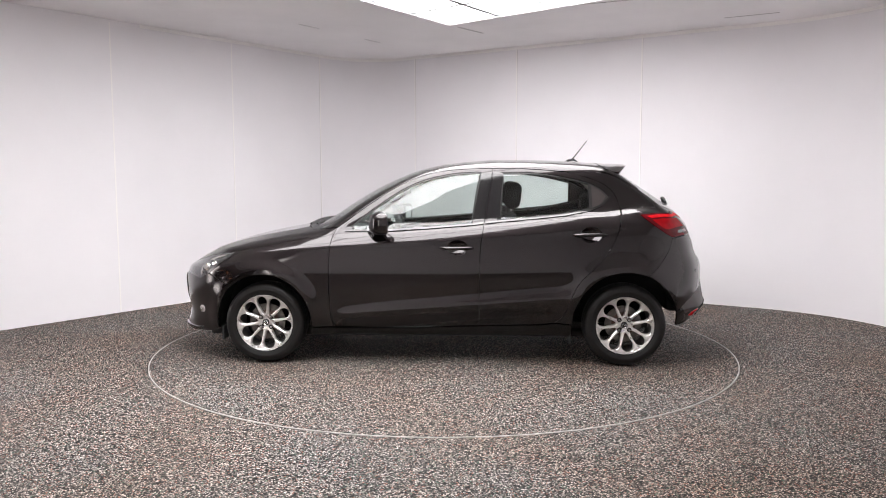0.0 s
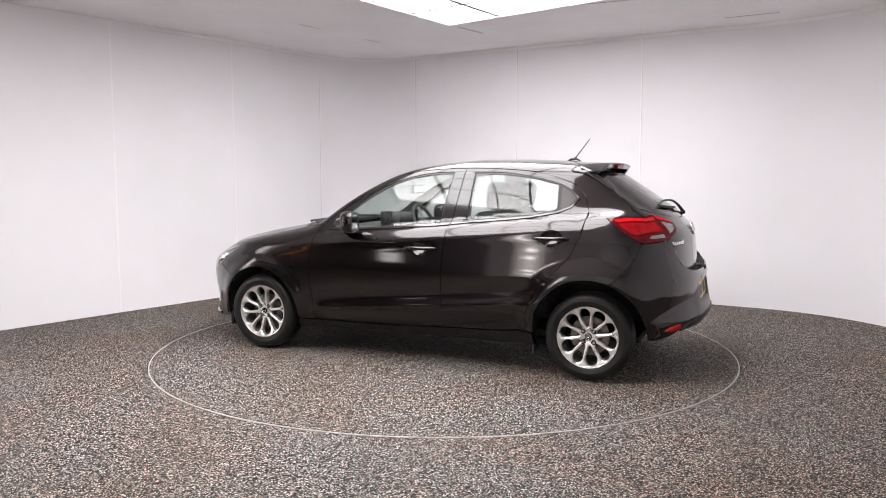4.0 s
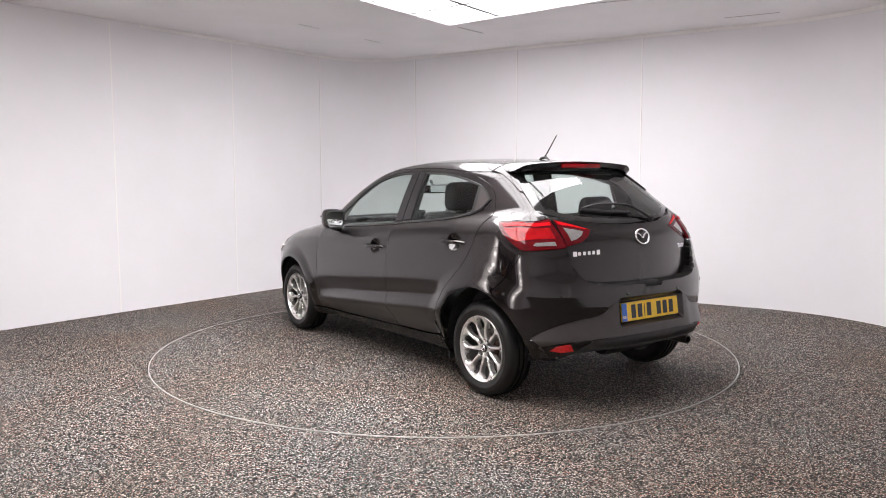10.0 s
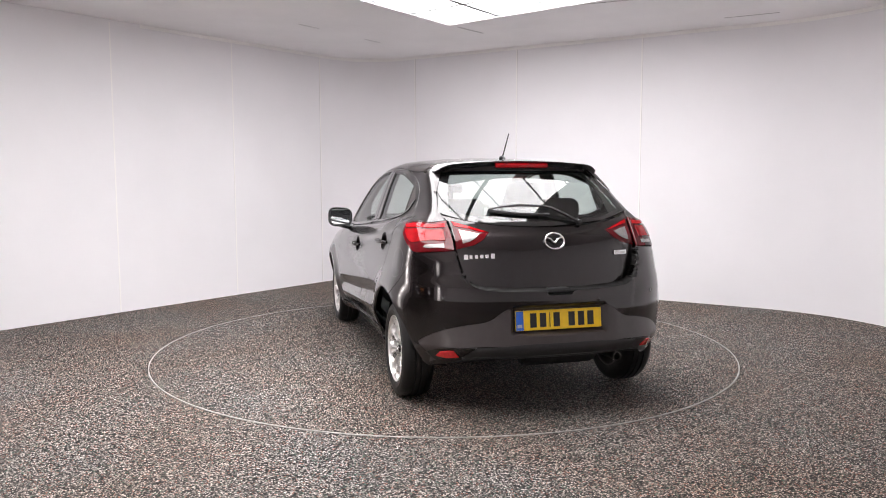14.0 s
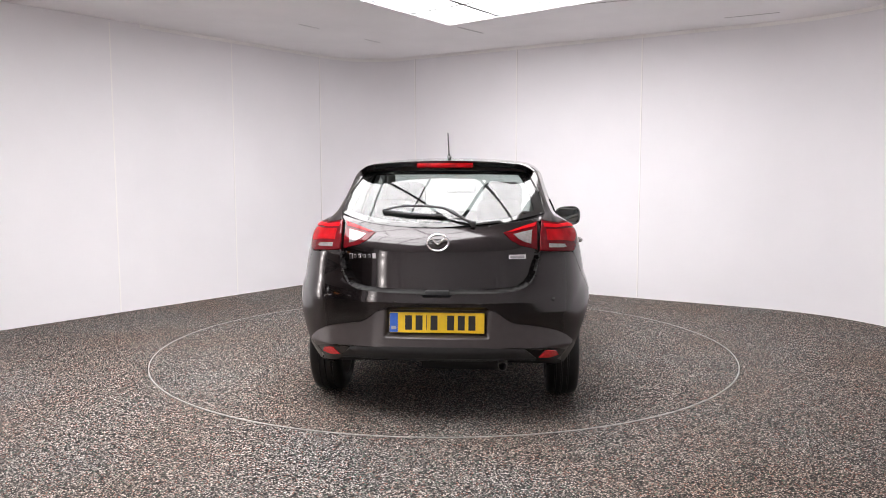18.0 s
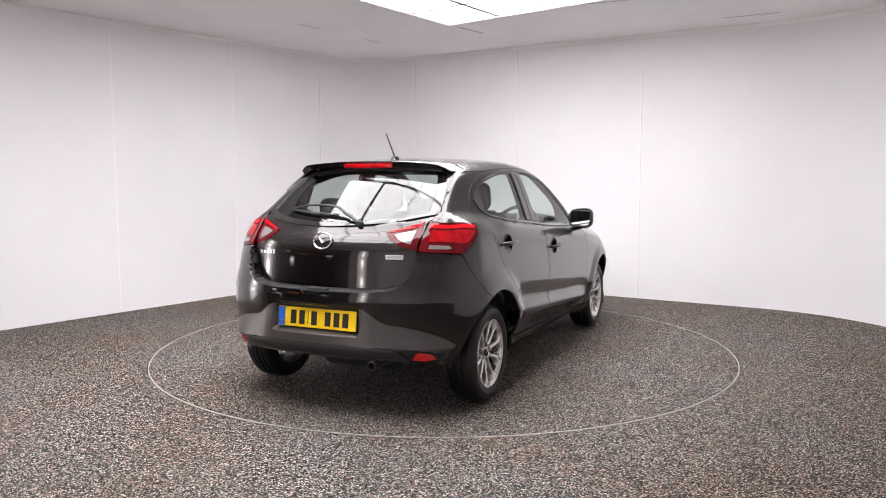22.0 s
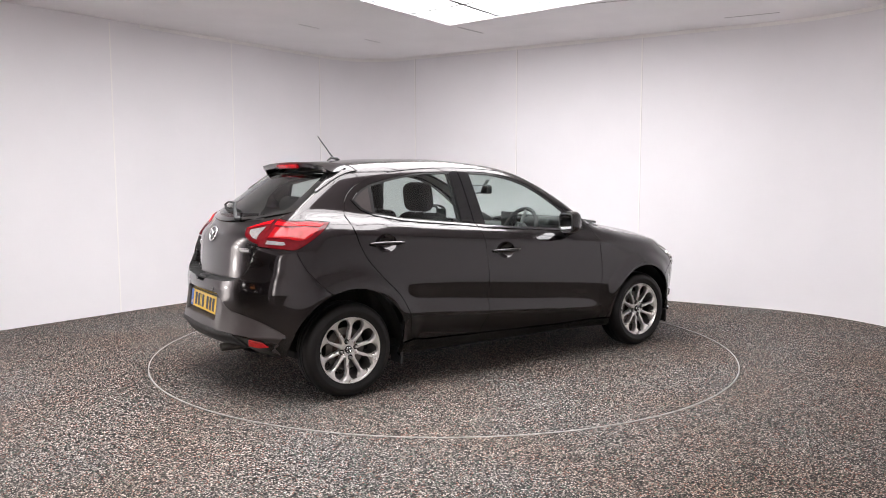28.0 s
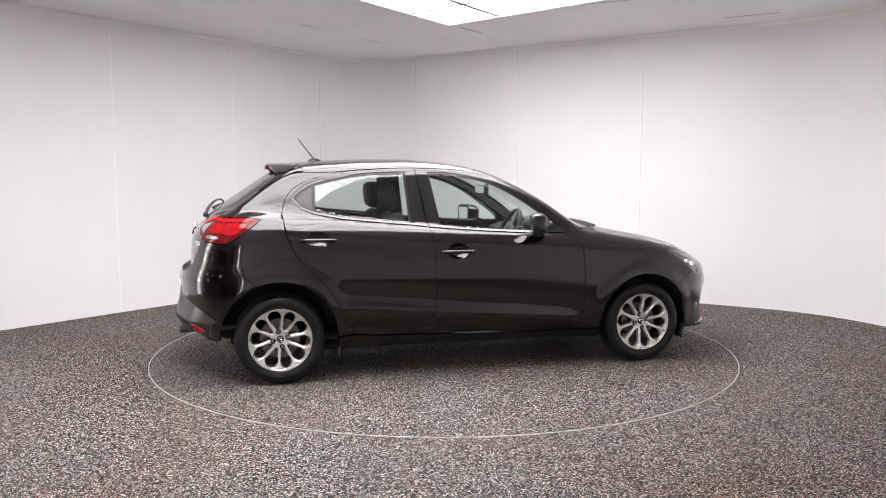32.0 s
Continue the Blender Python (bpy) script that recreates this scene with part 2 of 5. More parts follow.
# ---------------------------------------------------------------- the car's outer surface (x forward, y left, z up, metres)
AXLE_F, AXLE_R, HUB_Z = 1.285, -1.285, 0.305
WHEEL_Z, TYRE_R = 0.2935, 0.2925
ARCH_F, ARCH_R = 0.345, 0.372
plan_width = curve((-2.05, 0.63), (-1.9, 0.735), (-1.7, 0.806), (-1.4, 0.846), (-1.0, 0.850), (0.0, 0.843), (0.9, 0.840), (1.3, 0.832), (1.6, 0.795), (1.85, 0.70), (2.05, 0.56))
side_lean = curve((0.15, -0.098), (0.22, -0.072), (0.30, -0.043), (0.40, -0.016), (0.46, -0.006), (0.55, 0.0), (0.66, 0.001), (0.78, -0.010), (0.88, -0.024), (0.96, -0.040), (1.05, -0.066), (1.15, -0.10))
belt_line = curve((-2.0, 1.01), (-1.75, 1.075), (-1.4, 1.118), (-1.05, 1.088), (-0.87, 1.066), (-0.4, 1.022), (0.0, 0.990), (0.4, 0.966), (0.75, 0.955), (1.2, 0.93))
hood_line = curve((0.7, 1.03), (0.95, 0.995), (1.11, 0.965), (1.35, 0.922), (1.58, 0.866), (1.8, 0.788), (1.93, 0.726), (2.03, 0.65), (2.10, 0.56))
top_line = curve((-1.6, 1.36), (-1.33, 1.415), (-1.12, 1.446), (-0.93, 1.460), (-0.6, 1.471), (-0.4, 1.471), (-0.2, 1.459), (0.0, 1.437), (0.19, 1.396), (0.42, 1.308), (0.65, 1.187), (0.79, 1.097), (0.95, 0.993), (1.15, 0.86), (1.5, 0.60), (2.2, 0.1))
green_width = curve((0.90, 0.750), (1.0, 0.728), (1.1, 0.700), (1.2, 0.668), (1.3, 0.633), (1.36, 0.608), (1.40, 0.587), (1.46, 0.547))
green_taper = curve((-1.9, -0.12), (-1.5, -0.078), (-1.1, -0.022), (-0.7, 0.0), (0.2, 0.0), (0.7, -0.008), (1.0, -0.02))
rear_low = curve((0.15, -1.848), (0.30, -1.903), (0.42, -1.926), (0.52, -1.940), (0.60, -1.948), (0.66, -1.948), (0.72, -1.938), (0.80, -1.910), (0.9, -1.883), (1.1, -1.778))
# the bumper's lower wing, and the line along which it leaves the upper part
wing_edge = curve((0.0, 0.626), (0.27, 0.624), (0.30, 0.618), (0.33, 0.606), (0.39, 0.562), (0.43, 0.545), (0.52, 0.530), (0.62, 0.505), (0.70, 0.468), (0.76, 0.415), (0.85, 0.30))
rear_gate = curve((0.60, -1.886), (0.74, -1.878), (0.84, -1.870), (0.93, -1.860), (0.99, -1.846), (1.03, -1.824), (1.06, -1.794), (1.09, -1.751), (1.14, -1.676))
rear_glass = curve((0.80, -1.635), (0.98, -1.735), (1.05, -1.765), (1.085, -1.751), (1.17, -1.630), (1.25, -1.510), (1.33, -1.390), (1.40, -1.280), (1.48, -1.155))
rear_glass_low = rear_glass


def rear_glass(z):
    d = z - 1.085
    return np.where(d > 0, -1.751 + 1.42 * d + 0.24 * d * d, rear_glass_low(z))


nose = curve((0.15, 1.97), (0.20, 2.03), (0.24, 2.035), (0.30, 2.02), (0.36, 2.012), (0.48, 2.03), (0.60, 2.045), (0.67, 2.04), (0.72, 1.99), (0.80, 1.90))
ridge_z = curve((-1.0, 0.50), (-0.7, 0.475), (0.0, 0.415), (0.5, 0.375), (0.9, 0.34))


def side_width(x, z):
    w = plan_width(x) + side_lean(z)
    fade = step(x, -1.05, -0.75) * (1 - step(x, 0.65, 0.95))
    s = z - ridge_z(x)
    # the doors tuck in towards the sill
    w = w - 0.062 * fade * (1 - step(s, -0.165, 0.0))
    w = w + fade * (0.011 * np.exp(-(s / 0.035) ** 2) - 0.014 * np.exp(-((s - 0.095) / 0.055) ** 2))
    # shoulder crease that runs from the front wing to the tail lamp
    w = w + 0.006 * np.exp(-((z - (belt_line(x) - 0.10)) / 0.03) ** 2) * step(x, -1.6, -1.2)
    for ax, r0 in ((AXLE_F, ARCH_F), (AXLE_R, ARCH_R)):
        r = np.hypot(x - ax, z - HUB_Z)
        w = w + (0.021 if ax > 0 else 0.023) * (1 - step(r, r0 + 0.015, r0 + (0.115 if ax > 0 else 0.16))) * step(z, 0.16, 0.34)
    return w


gate_line = curve((0.0, 0.7165), (0.2, 0.7185), (0.30, 0.7205), (0.396, 0.727), (0.44, 0.734), (0.474, 0.746), (0.50, 0.766), (0.518, 0.790), (0.536, 0.830), (0.547, 0.875), (0.556, 0.96), (0.575, 1.20), (0.60, 1.6))


def along_gate(a, off):
    """A point off metres inside the tailgate's edge, in the view from behind."""
    slope = float(gate_line(a + 0.004) - gate_line(a - 0.004)) / 0.008
    k = off / math.sqrt(1 + slope * slope)
    return (a - slope * k, float(gate_line(a)) + k)


EDGE_STEPS = (0.02, 0.1, 0.2, 0.3, 0.35, 0.396, 0.42, 0.44, 0.458, 0.474, 0.487, 0.50, 0.51, 0.518, 0.527, 0.536, 0.542, 0.547, 0.5515)


def gate_depth(a, z):
    """How far a point lies inside the tailgate's edge."""
    slope = (gate_line(a + 0.004) - gate_line(a - 0.004)) / 0.008
    return (z - gate_line(a)) / np.sqrt(1 + slope * slope)


def body_value(p):
    """Below zero inside the car's skin, above zero outside."""
    x, y, z = p[:, 0], p[:, 1], p[:, 2]
    a = np.abs(y)
    y2 = y * y
    side = (a - side_width(x, z)) * 0.97
    # rear: bumper, with the tailgate set in and a hollow for the plate
    bow = 0.20 * y2 + 0.35 * y2 ** 2
    gate = step(gate_depth(a, z), -0.005, 0.004)
    edge = wing_edge(a)
    fall = np.clip((edge - z) / np.maximum(edge - 0.40, 0.03), 0, 1)
    low_rear = rear_low(np.maximum(z, edge)) - 0.034 * fall ** 1.2 * (1 - 0.6 * step(a, 0.60, 0.80)) + 0.80 * np.maximum(0.405 - z, 0)
    xr = low_rear * (1 - gate) + (rear_gate(z) + 0.08 * y2) * gate + bow
    hollow = (1 - step(a, 0.266, 0.292)) * step(z, 0.466, 0.490) * (1 - step(z, 0.618, 0.63))
    xr = xr + hollow * np.maximum(-1.908 + 0.1 * y2 - xr, 0)
    rear = (xr - x)
    front = x - (nose(z) - 0.20 * y2 - 0.55 * y2 ** 2)
    hz = hood_line(x) - 0.05 * y2 - 0.10 * y2 ** 2 + 0.010 * np.exp(-((a - 0.52) / 0.10) ** 2)
    k = step(x, 0.62, 0.95)
    ztop = belt_line(x) * (1 - k) + hz * k
    top = (z - ztop) * 0.96
    low = smax(side, top, 0.14 - 0.055 * step(x, -1.2, -0.9) * (1 - step(x, 0.35, 0.75)))
    low = smax(low, rear, 0.14)
    low = smax(low, front, 0.16)
    low = smax(low, 0.17 - z, 0.05)
    gw = green_width(z) + green_taper(x) * np.clip(0.3 + 2.6 * (z - 1.0), 0.2, 1.4)
    gside = (a - gw) * 0.92
    bowf = step(x, -0.4, 0.5)
    gtop = (z - (top_line(x + 0.14 * bowf * y2) - (0.085 - 0.03 * bowf) * y2 - 0.12 * y2 ** 2)) * 0.8
    grear = ((rear_glass(z) + 0.27 * y2 + 0.25 * y2 ** 2) - x) * 0.66
    green = smax(gside, gtop, 0.058)
    green = smax(green, grear, 0.03)
    green = smax(green, 0.90 - z, 0.03)
    return smin(low, green, 0.035)


def body_normal(p):
    e = 0.002
    g = np.stack([body_value(p + np.eye(3)[i] * e) - body_value(p - np.eye(3)[i] * e) for i in range(3)], 1)
    return g / np.maximum(np.linalg.norm(g, axis=1, keepdims=True), 1e-9)


# Views from which an outline is laid on to the skin: each gives the start and the way of a ray.
CYL_X = {"tail": -0.85, "nose": 1.1}


def rays(chart, q):
    u, v = q[:, 0], q[:, 1]
    o = np.zeros_like(u)
    if chart in ("left", "right"):
        s = 1 if chart == "left" else -1
        return np.stack([u, o + s * 1.1, v], 1), np.stack([o, o - s, o], 1), 1.0
    if chart == "top":
        return np.stack([u, v, o + 1.65], 1), np.stack([o, o, o - 1], 1), 1.4
    if chart == "rear":
        return np.stack([o - 2.3, u, v], 1), np.stack([o + 1, o, o], 1), 2.0
    if chart == "front":
        return np.stack([o + 2.3, u, v], 1), np.stack([o - 1, o, o], 1), 2.0
    if chart in CYL_X:
        s = -1 if chart == "tail" else 1
        c, d = np.cos(u), np.sin(u)
        return np.stack([CYL_X[chart] + s * 1.45 * c, 1.45 * d, v], 1), np.stack([-s * c, -d, o], 1), 1.42
    if chart == "roof":
        c, d = np.cos(v), np.sin(v)
        return np.stack([u, 1.0 * d, 0.95 + 1.0 * c], 1), np.stack([o, -d, -c], 1), 0.99


def chart_uv(chart, p):
    if chart in ("left", "right"):
        return (p[0], p[2])
    if chart == "top":
        return (p[0], p[1])
    if chart in ("rear", "front"):
        return (p[1], p[2])
    if chart in CYL_X:
        s = -1 if chart == "tail" else 1
        return (math.atan2(p[1], s * (p[0] - CYL_X[chart])), p[2])
    return (p[0], math.atan2(p[1], p[2] - 0.95))


def lift(chart, q, value=body_value):
    q = np.asarray(q, float).reshape(-1, 2)
    o, d, length = rays(chart, q)
    n = 56
    t = length * np.arange(1, n + 1) / n
    p = (o[:, None, :] + d[:, None, :] * t[None, :, None]).reshape(-1, 3)
    ins = value(p).reshape(len(q), n) <= 0
    first = np.where(ins.any(1), ins.argmax(1), n - 1)
    hi = t[first]
    lo = hi - length / n
    for _ in range(14):
        mid = (lo + hi) / 2
        w = value(o + d * mid[:, None]) <= 0
        hi = np.where(w, mid, hi)
        lo = np.where(w, lo, mid)
    return o + d * hi[:, None]


def S(x, z, s=1):
    return lift("left" if s > 0 else "right", [(x, z)])[0]


def R(y, z):
    return lift("rear", [(y, z)])[0]


def T(x, y):
    return lift("top", [(x, y)])[0]


def spline(pts, steps=8):
    """A soft line through the points."""
    p = [np.asarray(a, float) for a in pts]
    if len(p) < 3:
        return p
    e = [2 * p[0] - p[1]] + p + [2 * p[-1] - p[-2]]
    out = []
    for i in range(1, len(e) - 2):
        a, b, c, d = e[i - 1], e[i], e[i + 1], e[i + 2]
        for k in range(steps):
            t = k / steps
            out.append(0.5 * (2 * b + (c - a) * t + (2 * a - 5 * b + 4 * c - d) * t * t + (3 * b - a - 3 * c + d) * t ** 3))
    out.append(p[-1])
    return out


def arc(cx, cz, r, a0, a1, n=24):
    return [np.array((cx + r * math.cos(radians(a0 + (a1 - a0) * k / n)), cz + r * math.sin(radians(a0 + (a1 - a0) * k / n)))) for k in range(n + 1)]


def resample(poly, h):
    out = []
    n = len(poly)
    for i in range(n):
        a, b = np.asarray(poly[i], float), np.asarray(poly[(i + 1) % n], float)
        L = np.linalg.norm(b - a)
        if L < 1e-5:
            continue
        k = max(1, int(math.ceil(L / h)))
        out += [a + (b - a) * j / k for j in range(k)]
    return np.array(out)


def inset(poly, gap):
    p = np.asarray(poly, float)
    area = 0.5 * np.sum(p[:, 0] * np.roll(p[:, 1], -1) - np.roll(p[:, 0], -1) * p[:, 1])
    t = np.roll(p, -1, 0) - np.roll(p, 1, 0)
    t /= np.maximum(np.linalg.norm(t, axis=1, keepdims=True), 1e-9)
    nrm = np.stack([-t[:, 1], t[:, 0]], 1) * (1 if area > 0 else -1)
    return p + nrm * gap


def inside(poly, q):
    x, y = q[:, 0], q[:, 1]
    res = np.zeros(len(q), bool)
    n = len(poly)
    for i in range(n):
        x0, y0 = poly[i]
        x1, y1 = poly[(i + 1) % n]
        if y0 == y1:
            continue
        c = (y0 > y) != (y1 > y)
        res ^= c & (x < (x1 - x0) * (y - y0) / (y1 - y0) + x0)
    return res


def gap_to(polys, q):
    d = np.full(len(q), 1e9)
    for poly in polys:
        for a, b in zip(poly, np.roll(poly, -1, 0)):
            ab = b - a
            t = np.clip(((q - a) @ ab) / max(ab @ ab, 1e-12), 0, 1)
            d = np.minimum(d, np.linalg.norm(q - a - t[:, None] * ab, axis=1))
    return d


def fill(outline, holes, h):
    """Triangles inside an outline, less the holes."""
    loops = [np.asarray(outline)] + [np.asarray(x) for x in holes]
    lo, hi = loops[0].min(0), loops[0].max(0)
    gx, gy = np.meshgrid(np.arange(lo[0] + h / 2, hi[0], h), np.arange(lo[1] + h / 2, hi[1], h))
    g = np.stack([gx.ravel(), gy.ravel()], 1)
    if len(g):
        g = g[inside(loops[0], g)]
        for x in loops[1:]:
            g = g[~inside(x, g)]
        g = g[gap_to(loops, g) > 0.45 * h] if len(g) else g
    verts, edges = [], []
    for lp in loops:
        b = len(verts)
        verts += [Vector(v) for v in lp]
        edges += [(b + i, b + (i + 1) % len(lp)) for i in range(len(lp))]
    verts += [Vector(v) for v in g]
    vs, _, fs, *_ = delaunay_2d_cdt(verts, edges, [], 0, 1e-6)
    vs = np.array([tuple(v) for v in vs])
    f = np.array([tuple(t) for t in fs if len(t) == 3])
    c = vs[f].mean(1)
    keep = inside(loops[0], c)
    for x in loops[1:]:
        keep &= ~inside(x, c)
    return vs, f[keep], loops


def skin(name, chart, outline, mat, parent, holes=(), crisp=False, gap=0.0022, h=0.024, depth=0.014, lift_by=0.0, label="", du=1.0, value=body_value):
    """A panel of the car's skin: the outline is laid on the skin from the chart's side, with its edge turned in by depth."""
    k = np.array([du, 1.0])
    o = inset(resample(np.asarray(outline) * k, h * 0.6), gap)
    hs = [inset(resample(np.asarray(x) * k, h * 0.6), -gap) for x in holes]
    vs, f, loops = fill(o, hs, h)
    p = lift(chart, vs / k, value)
    n = body_normal(p)
    p = p + n * lift_by
    fn = np.cross(p[f[:, 1]] - p[f[:, 0]], p[f[:, 2]] - p[f[:, 0]])
    flip = np.einsum("ij,ij->i", fn, n[f[:, 0]]) < 0
    f[flip] = f[flip][:, ::-1]
    verts, normals, faces = list(p), list(n), [tuple(t) for t in f]
    if depth:
        for li, lp in enumerate(loops):
            q = lift(chart, lp / k, value)
            m = body_normal(q)
            q = q + m * lift_by
            t = np.roll(q, -1, 0) - np.roll(q, 1, 0)
            t /= np.maximum(np.linalg.norm(t, axis=1, keepdims=True), 1e-9)
            out = np.cross(t, m)
            b, cnt = len(verts), len(q)
            sgn = np.sign(np.sum(np.einsum("ij,ij->i", out, q - q.mean(0)))) or 1
            out = out * (sgn if li == 0 else -sgn)
            verts += list(q) + list(q - m * depth)
            normals += (list(out) if crisp else list(out * 0.8 + m * 0.6)) + list(out)
            for i in range(cnt):
                j = (i + 1) % cnt
                quad = (b + i, b + j, b + cnt + j, b + cnt + i)
                qn = np.cross(q[j] - q[i], -m[i])
                faces.append(quad if qn @ out[i] > 0 else quad[::-1])
    me = bpy.data.meshes.new(name)
    me.from_pydata([tuple(v) for v in verts], [], [tuple(int(a) for a in t) for t in faces])
    for poly in me.polygons:
        poly.use_smooth = True
    me.normals_split_custom_set_from_vertices([tuple(v / max(np.linalg.norm(v), 1e-9)) for v in normals])
    return part(name, me, mat, parent, label)


def uv(chart, pts):
    return [np.array(chart_uv(chart, p)) for p in pts]


# ---------------------------------------------------------------- the room
FAR = Vector((-1.08, 4.32))
LEFT_DIR, RIGHT_DIR = Vector((math.cos(radians(-127)), math.sin(radians(-127)))), Vector((math.cos(radians(-31.5)), math.sin(radians(-31.5))))


def rounded(points, radii, n=14):
    """The ground line of the walls, with round corners."""
    out = []
    m = len(points)
    for i in range(m):
        p, a, b, r = Vector(points[i]), Vector(points[i - 1]), Vector(points[(i + 1) % m]), radii[i]
        d0, d1 = (a - p).normalized(), (b - p).normalized()
        half = math.acos(max(-1, min(1, d0.dot(d1)))) / 2
        t = r / math.tan(half)
        c = p + (d0 + d1).normalized() * (r / math.sin(half))
        s, e = p + d0 * t - c, p + d1 * t - c
        a0, a1 = math.atan2(s.y, s.x), math.atan2(e.y, e.x)
        while a1 - a0 > math.pi:
            a1 -= 2 * math.pi
        while a1 - a0 < -math.pi:
            a1 += 2 * math.pi
        out += [c + r * Vector((math.cos(a0 + (a1 - a0) * k / n), math.sin(a0 + (a1 - a0) * k / n))) for k in range(n + 1)]
    return out


CORNER_R = Vector((4.22, 1.07))
CORNER_L = Vector((-4.85, -0.69))
BACK_R, BACK_L = Vector((2.7, -6.65)), Vector((-2.95, -6.65))


def wall_strip(name, pts, z0, z1, mat, thick=0.08, label=""):
    """An upright wall along a ground line, thick to the outside."""
    n = len(pts)
    verts, faces = [], []
    for i, p in enumerate(pts):
        a, b = pts[max(i - 1, 0)], pts[min(i + 1, n - 1)]
        d = (b - a).normalized()
        o = Vector((-d.y, d.x)) * thick
        for q in (p, p + o):
            verts += [(q.x, q.y, z0), (q.x, q.y, z1)]
    for i in range(n - 1):
        a, b = 4 * i, 4 * i + 4
        faces += [(a, a + 1, b + 1, b), (a + 2, b + 2, b + 3, a + 3), (a + 1, a + 3, b + 3, b + 1), (a, b, b + 2, a + 2)]
    faces += [(0, 2, 3, 1), (4 * n - 4, 4 * n - 3, 4 * n - 1, 4 * n - 2)]
    me = bpy.data.meshes.new(name)
    me.from_pydata(verts, [], faces)
    bm = bmesh.new()
    bm.from_mesh(me)
    bmesh.ops.recalc_face_normals(bm, faces=list(bm.faces))
    bm.to_mesh(me)
    bm.free()
    me.materials.append(mat)
    for p in me.polygons:
        p.use_smooth = True
    me.set_sharp_from_angle(angle=radians(25))
    return tagged(new(name, me), label, kind="structure")


loop = rounded([FAR, CORNER_R, BACK_R, BACK_L, CORNER_L], [0.72, 1.75, 1.2, 0.8, 0.9], 20)
N = 21
# clockwise from above; each wall ends in the middle of a straight stretch
mid = [loop[N * i + N - 1].lerp(loop[(N * (i + 1)) % len(loop)], 0.5) for i in range(5)]
e0, e1 = loop[4 * N - 1], loop[4 * N]
door_from, door_to = e0.lerp(e1, 0.24), e0.lerp(e1, 0.92)
wall_strip("wall_far_corner", [mid[4]] + loop[0:N] + [mid[0]], 0, CEILING_Z, M_WALL, label="smooth white studio wall panels meeting in a rounded corner")
wall_strip("wall_right", [mid[0]] + loop[N:2 * N] + [mid[1]], 0, CEILING_Z, M_WALL, label="smooth white wall panels curving round towards the camera")
wall_strip("wall_right_side", [mid[1]] + loop[2 * N:3 * N] + [mid[2]], 0, CEILING_Z, M_WALL, label="smooth white studio wall with a rounded corner")
wall_strip("wall_back", [mid[2]] + loop[3 * N:4 * N] + [door_from], 0, CEILING_Z, M_WALL, label="smooth white studio wall beside the car entrance")
wall_strip("wall_left", [door_to] + loop[4 * N:5 * N] + [mid[4]], 0, CEILING_Z, M_WALL, label="smooth white wall panels beside the car entrance")
wall_strip("wall_over_door", [door_from, door_to], 2.45, CEILING_Z, M_WALL, label="white wall above the car entrance")

# the dark hall behind the entrance
dd = (door_to - door_from).normalized()
dn = Vector((-dd.y, dd.x))
hall = [door_from - dd * 0.9, door_from - dd * 0.9 + dn * 5.0, door_to + dd * 0.9 + dn * 5.0, door_to + dd * 0.9]
wall_strip("wall_hall", [hall[3] + dn * 0.1, hall[2], hall[1], hall[0] + dn * 0.1][::-1], 0, CEILING_Z, M_DARK_ROOM, label="dark painted walls of the hall behind the entrance")


def joint_strips():
    """Slim upright cover strips on the joints of the wall panels."""
    spots = [((-3.213, 1.491), LEFT_DIR), ((-2.391, 2.663), LEFT_DIR), ((-1.533, 3.697), LEFT_DIR), ((-0.36, 3.88), RIGHT_DIR), ((0.86, 3.13), RIGHT_DIR), ((2.142, 2.365), RIGHT_DIR), ((3.30, 1.60), RIGHT_DIR)]
    for (x, y), d in spots:
        base = FAR + d * (Vector((x, y)) - FAR).dot(d)
        n = Vector((-d.y, d.x)) if Vector((-d.y, d.x)).dot(-base) > 0 else Vector((d.y, -d.x))
        rot = Matrix(((d.x, n.x, 0, base.x), (d.y, n.y, 0, base.y), (0, 0, 1, 0), (0, 0, 0, 1)))
        gap = part("joint_gap", box(0.0072, 0.0102, -0.004, 0.0012, 0.0, CEILING_Z - 0.03, m=rot), M_JOINT, None, smooth=False)
        tagged(gap, "narrow grey gap beside a joint strip", kind="structure")
        ob = part("joint_strip", box(-0.007, 0.007, -0.004, 0.0035, 0.0, CEILING_Z - 0.03, 0.0012, m=rot), M_STRIP, None, smooth=False)
        tagged(ob, "slim white joint strip between wall panels", kind="structure")


joint_strips()
trim_line = [mid[4]] + loop[0:N] + loop[N:2 * N] + [mid[1]]


def cornice(name, pts, z0, z1, depth, label):
    n = len(pts)
    verts, faces = [], []
    for i, p in enumerate(pts):
        a, b = pts[max(i - 1, 0)], pts[min(i + 1, n - 1)]
        d = (b - a).normalized()
        o = Vector((d.y, -d.x)) * depth
        verts += [(p.x, p.y, z0), (p.x + o.x, p.y + o.y, z0), (p.x + o.x, p.y + o.y, z1), (p.x, p.y, z1)]
    for i in range(n - 1):
        a, b = 4 * i, 4 * i + 4
        faces += [(a, a + 1, b + 1, b), (a + 1, a + 2, b + 2, b + 1), (a + 2, a + 3, b + 3, b + 2)]
    me = bpy.data.meshes.new(name)
    me.from_pydata(verts, [], faces)
    me.materials.append(M_STRIP)
    return tagged(new(name, me), label, kind="structure")


cornice("trim", trim_line, CEILING_Z - 0.035, CEILING_Z - 0.0005, 0.012, "narrow white trim along the top of the walls")
cornice("baseboard", trim_line, 0.0005, 0.009, 0.004, "very low white trim along the foot of the walls")

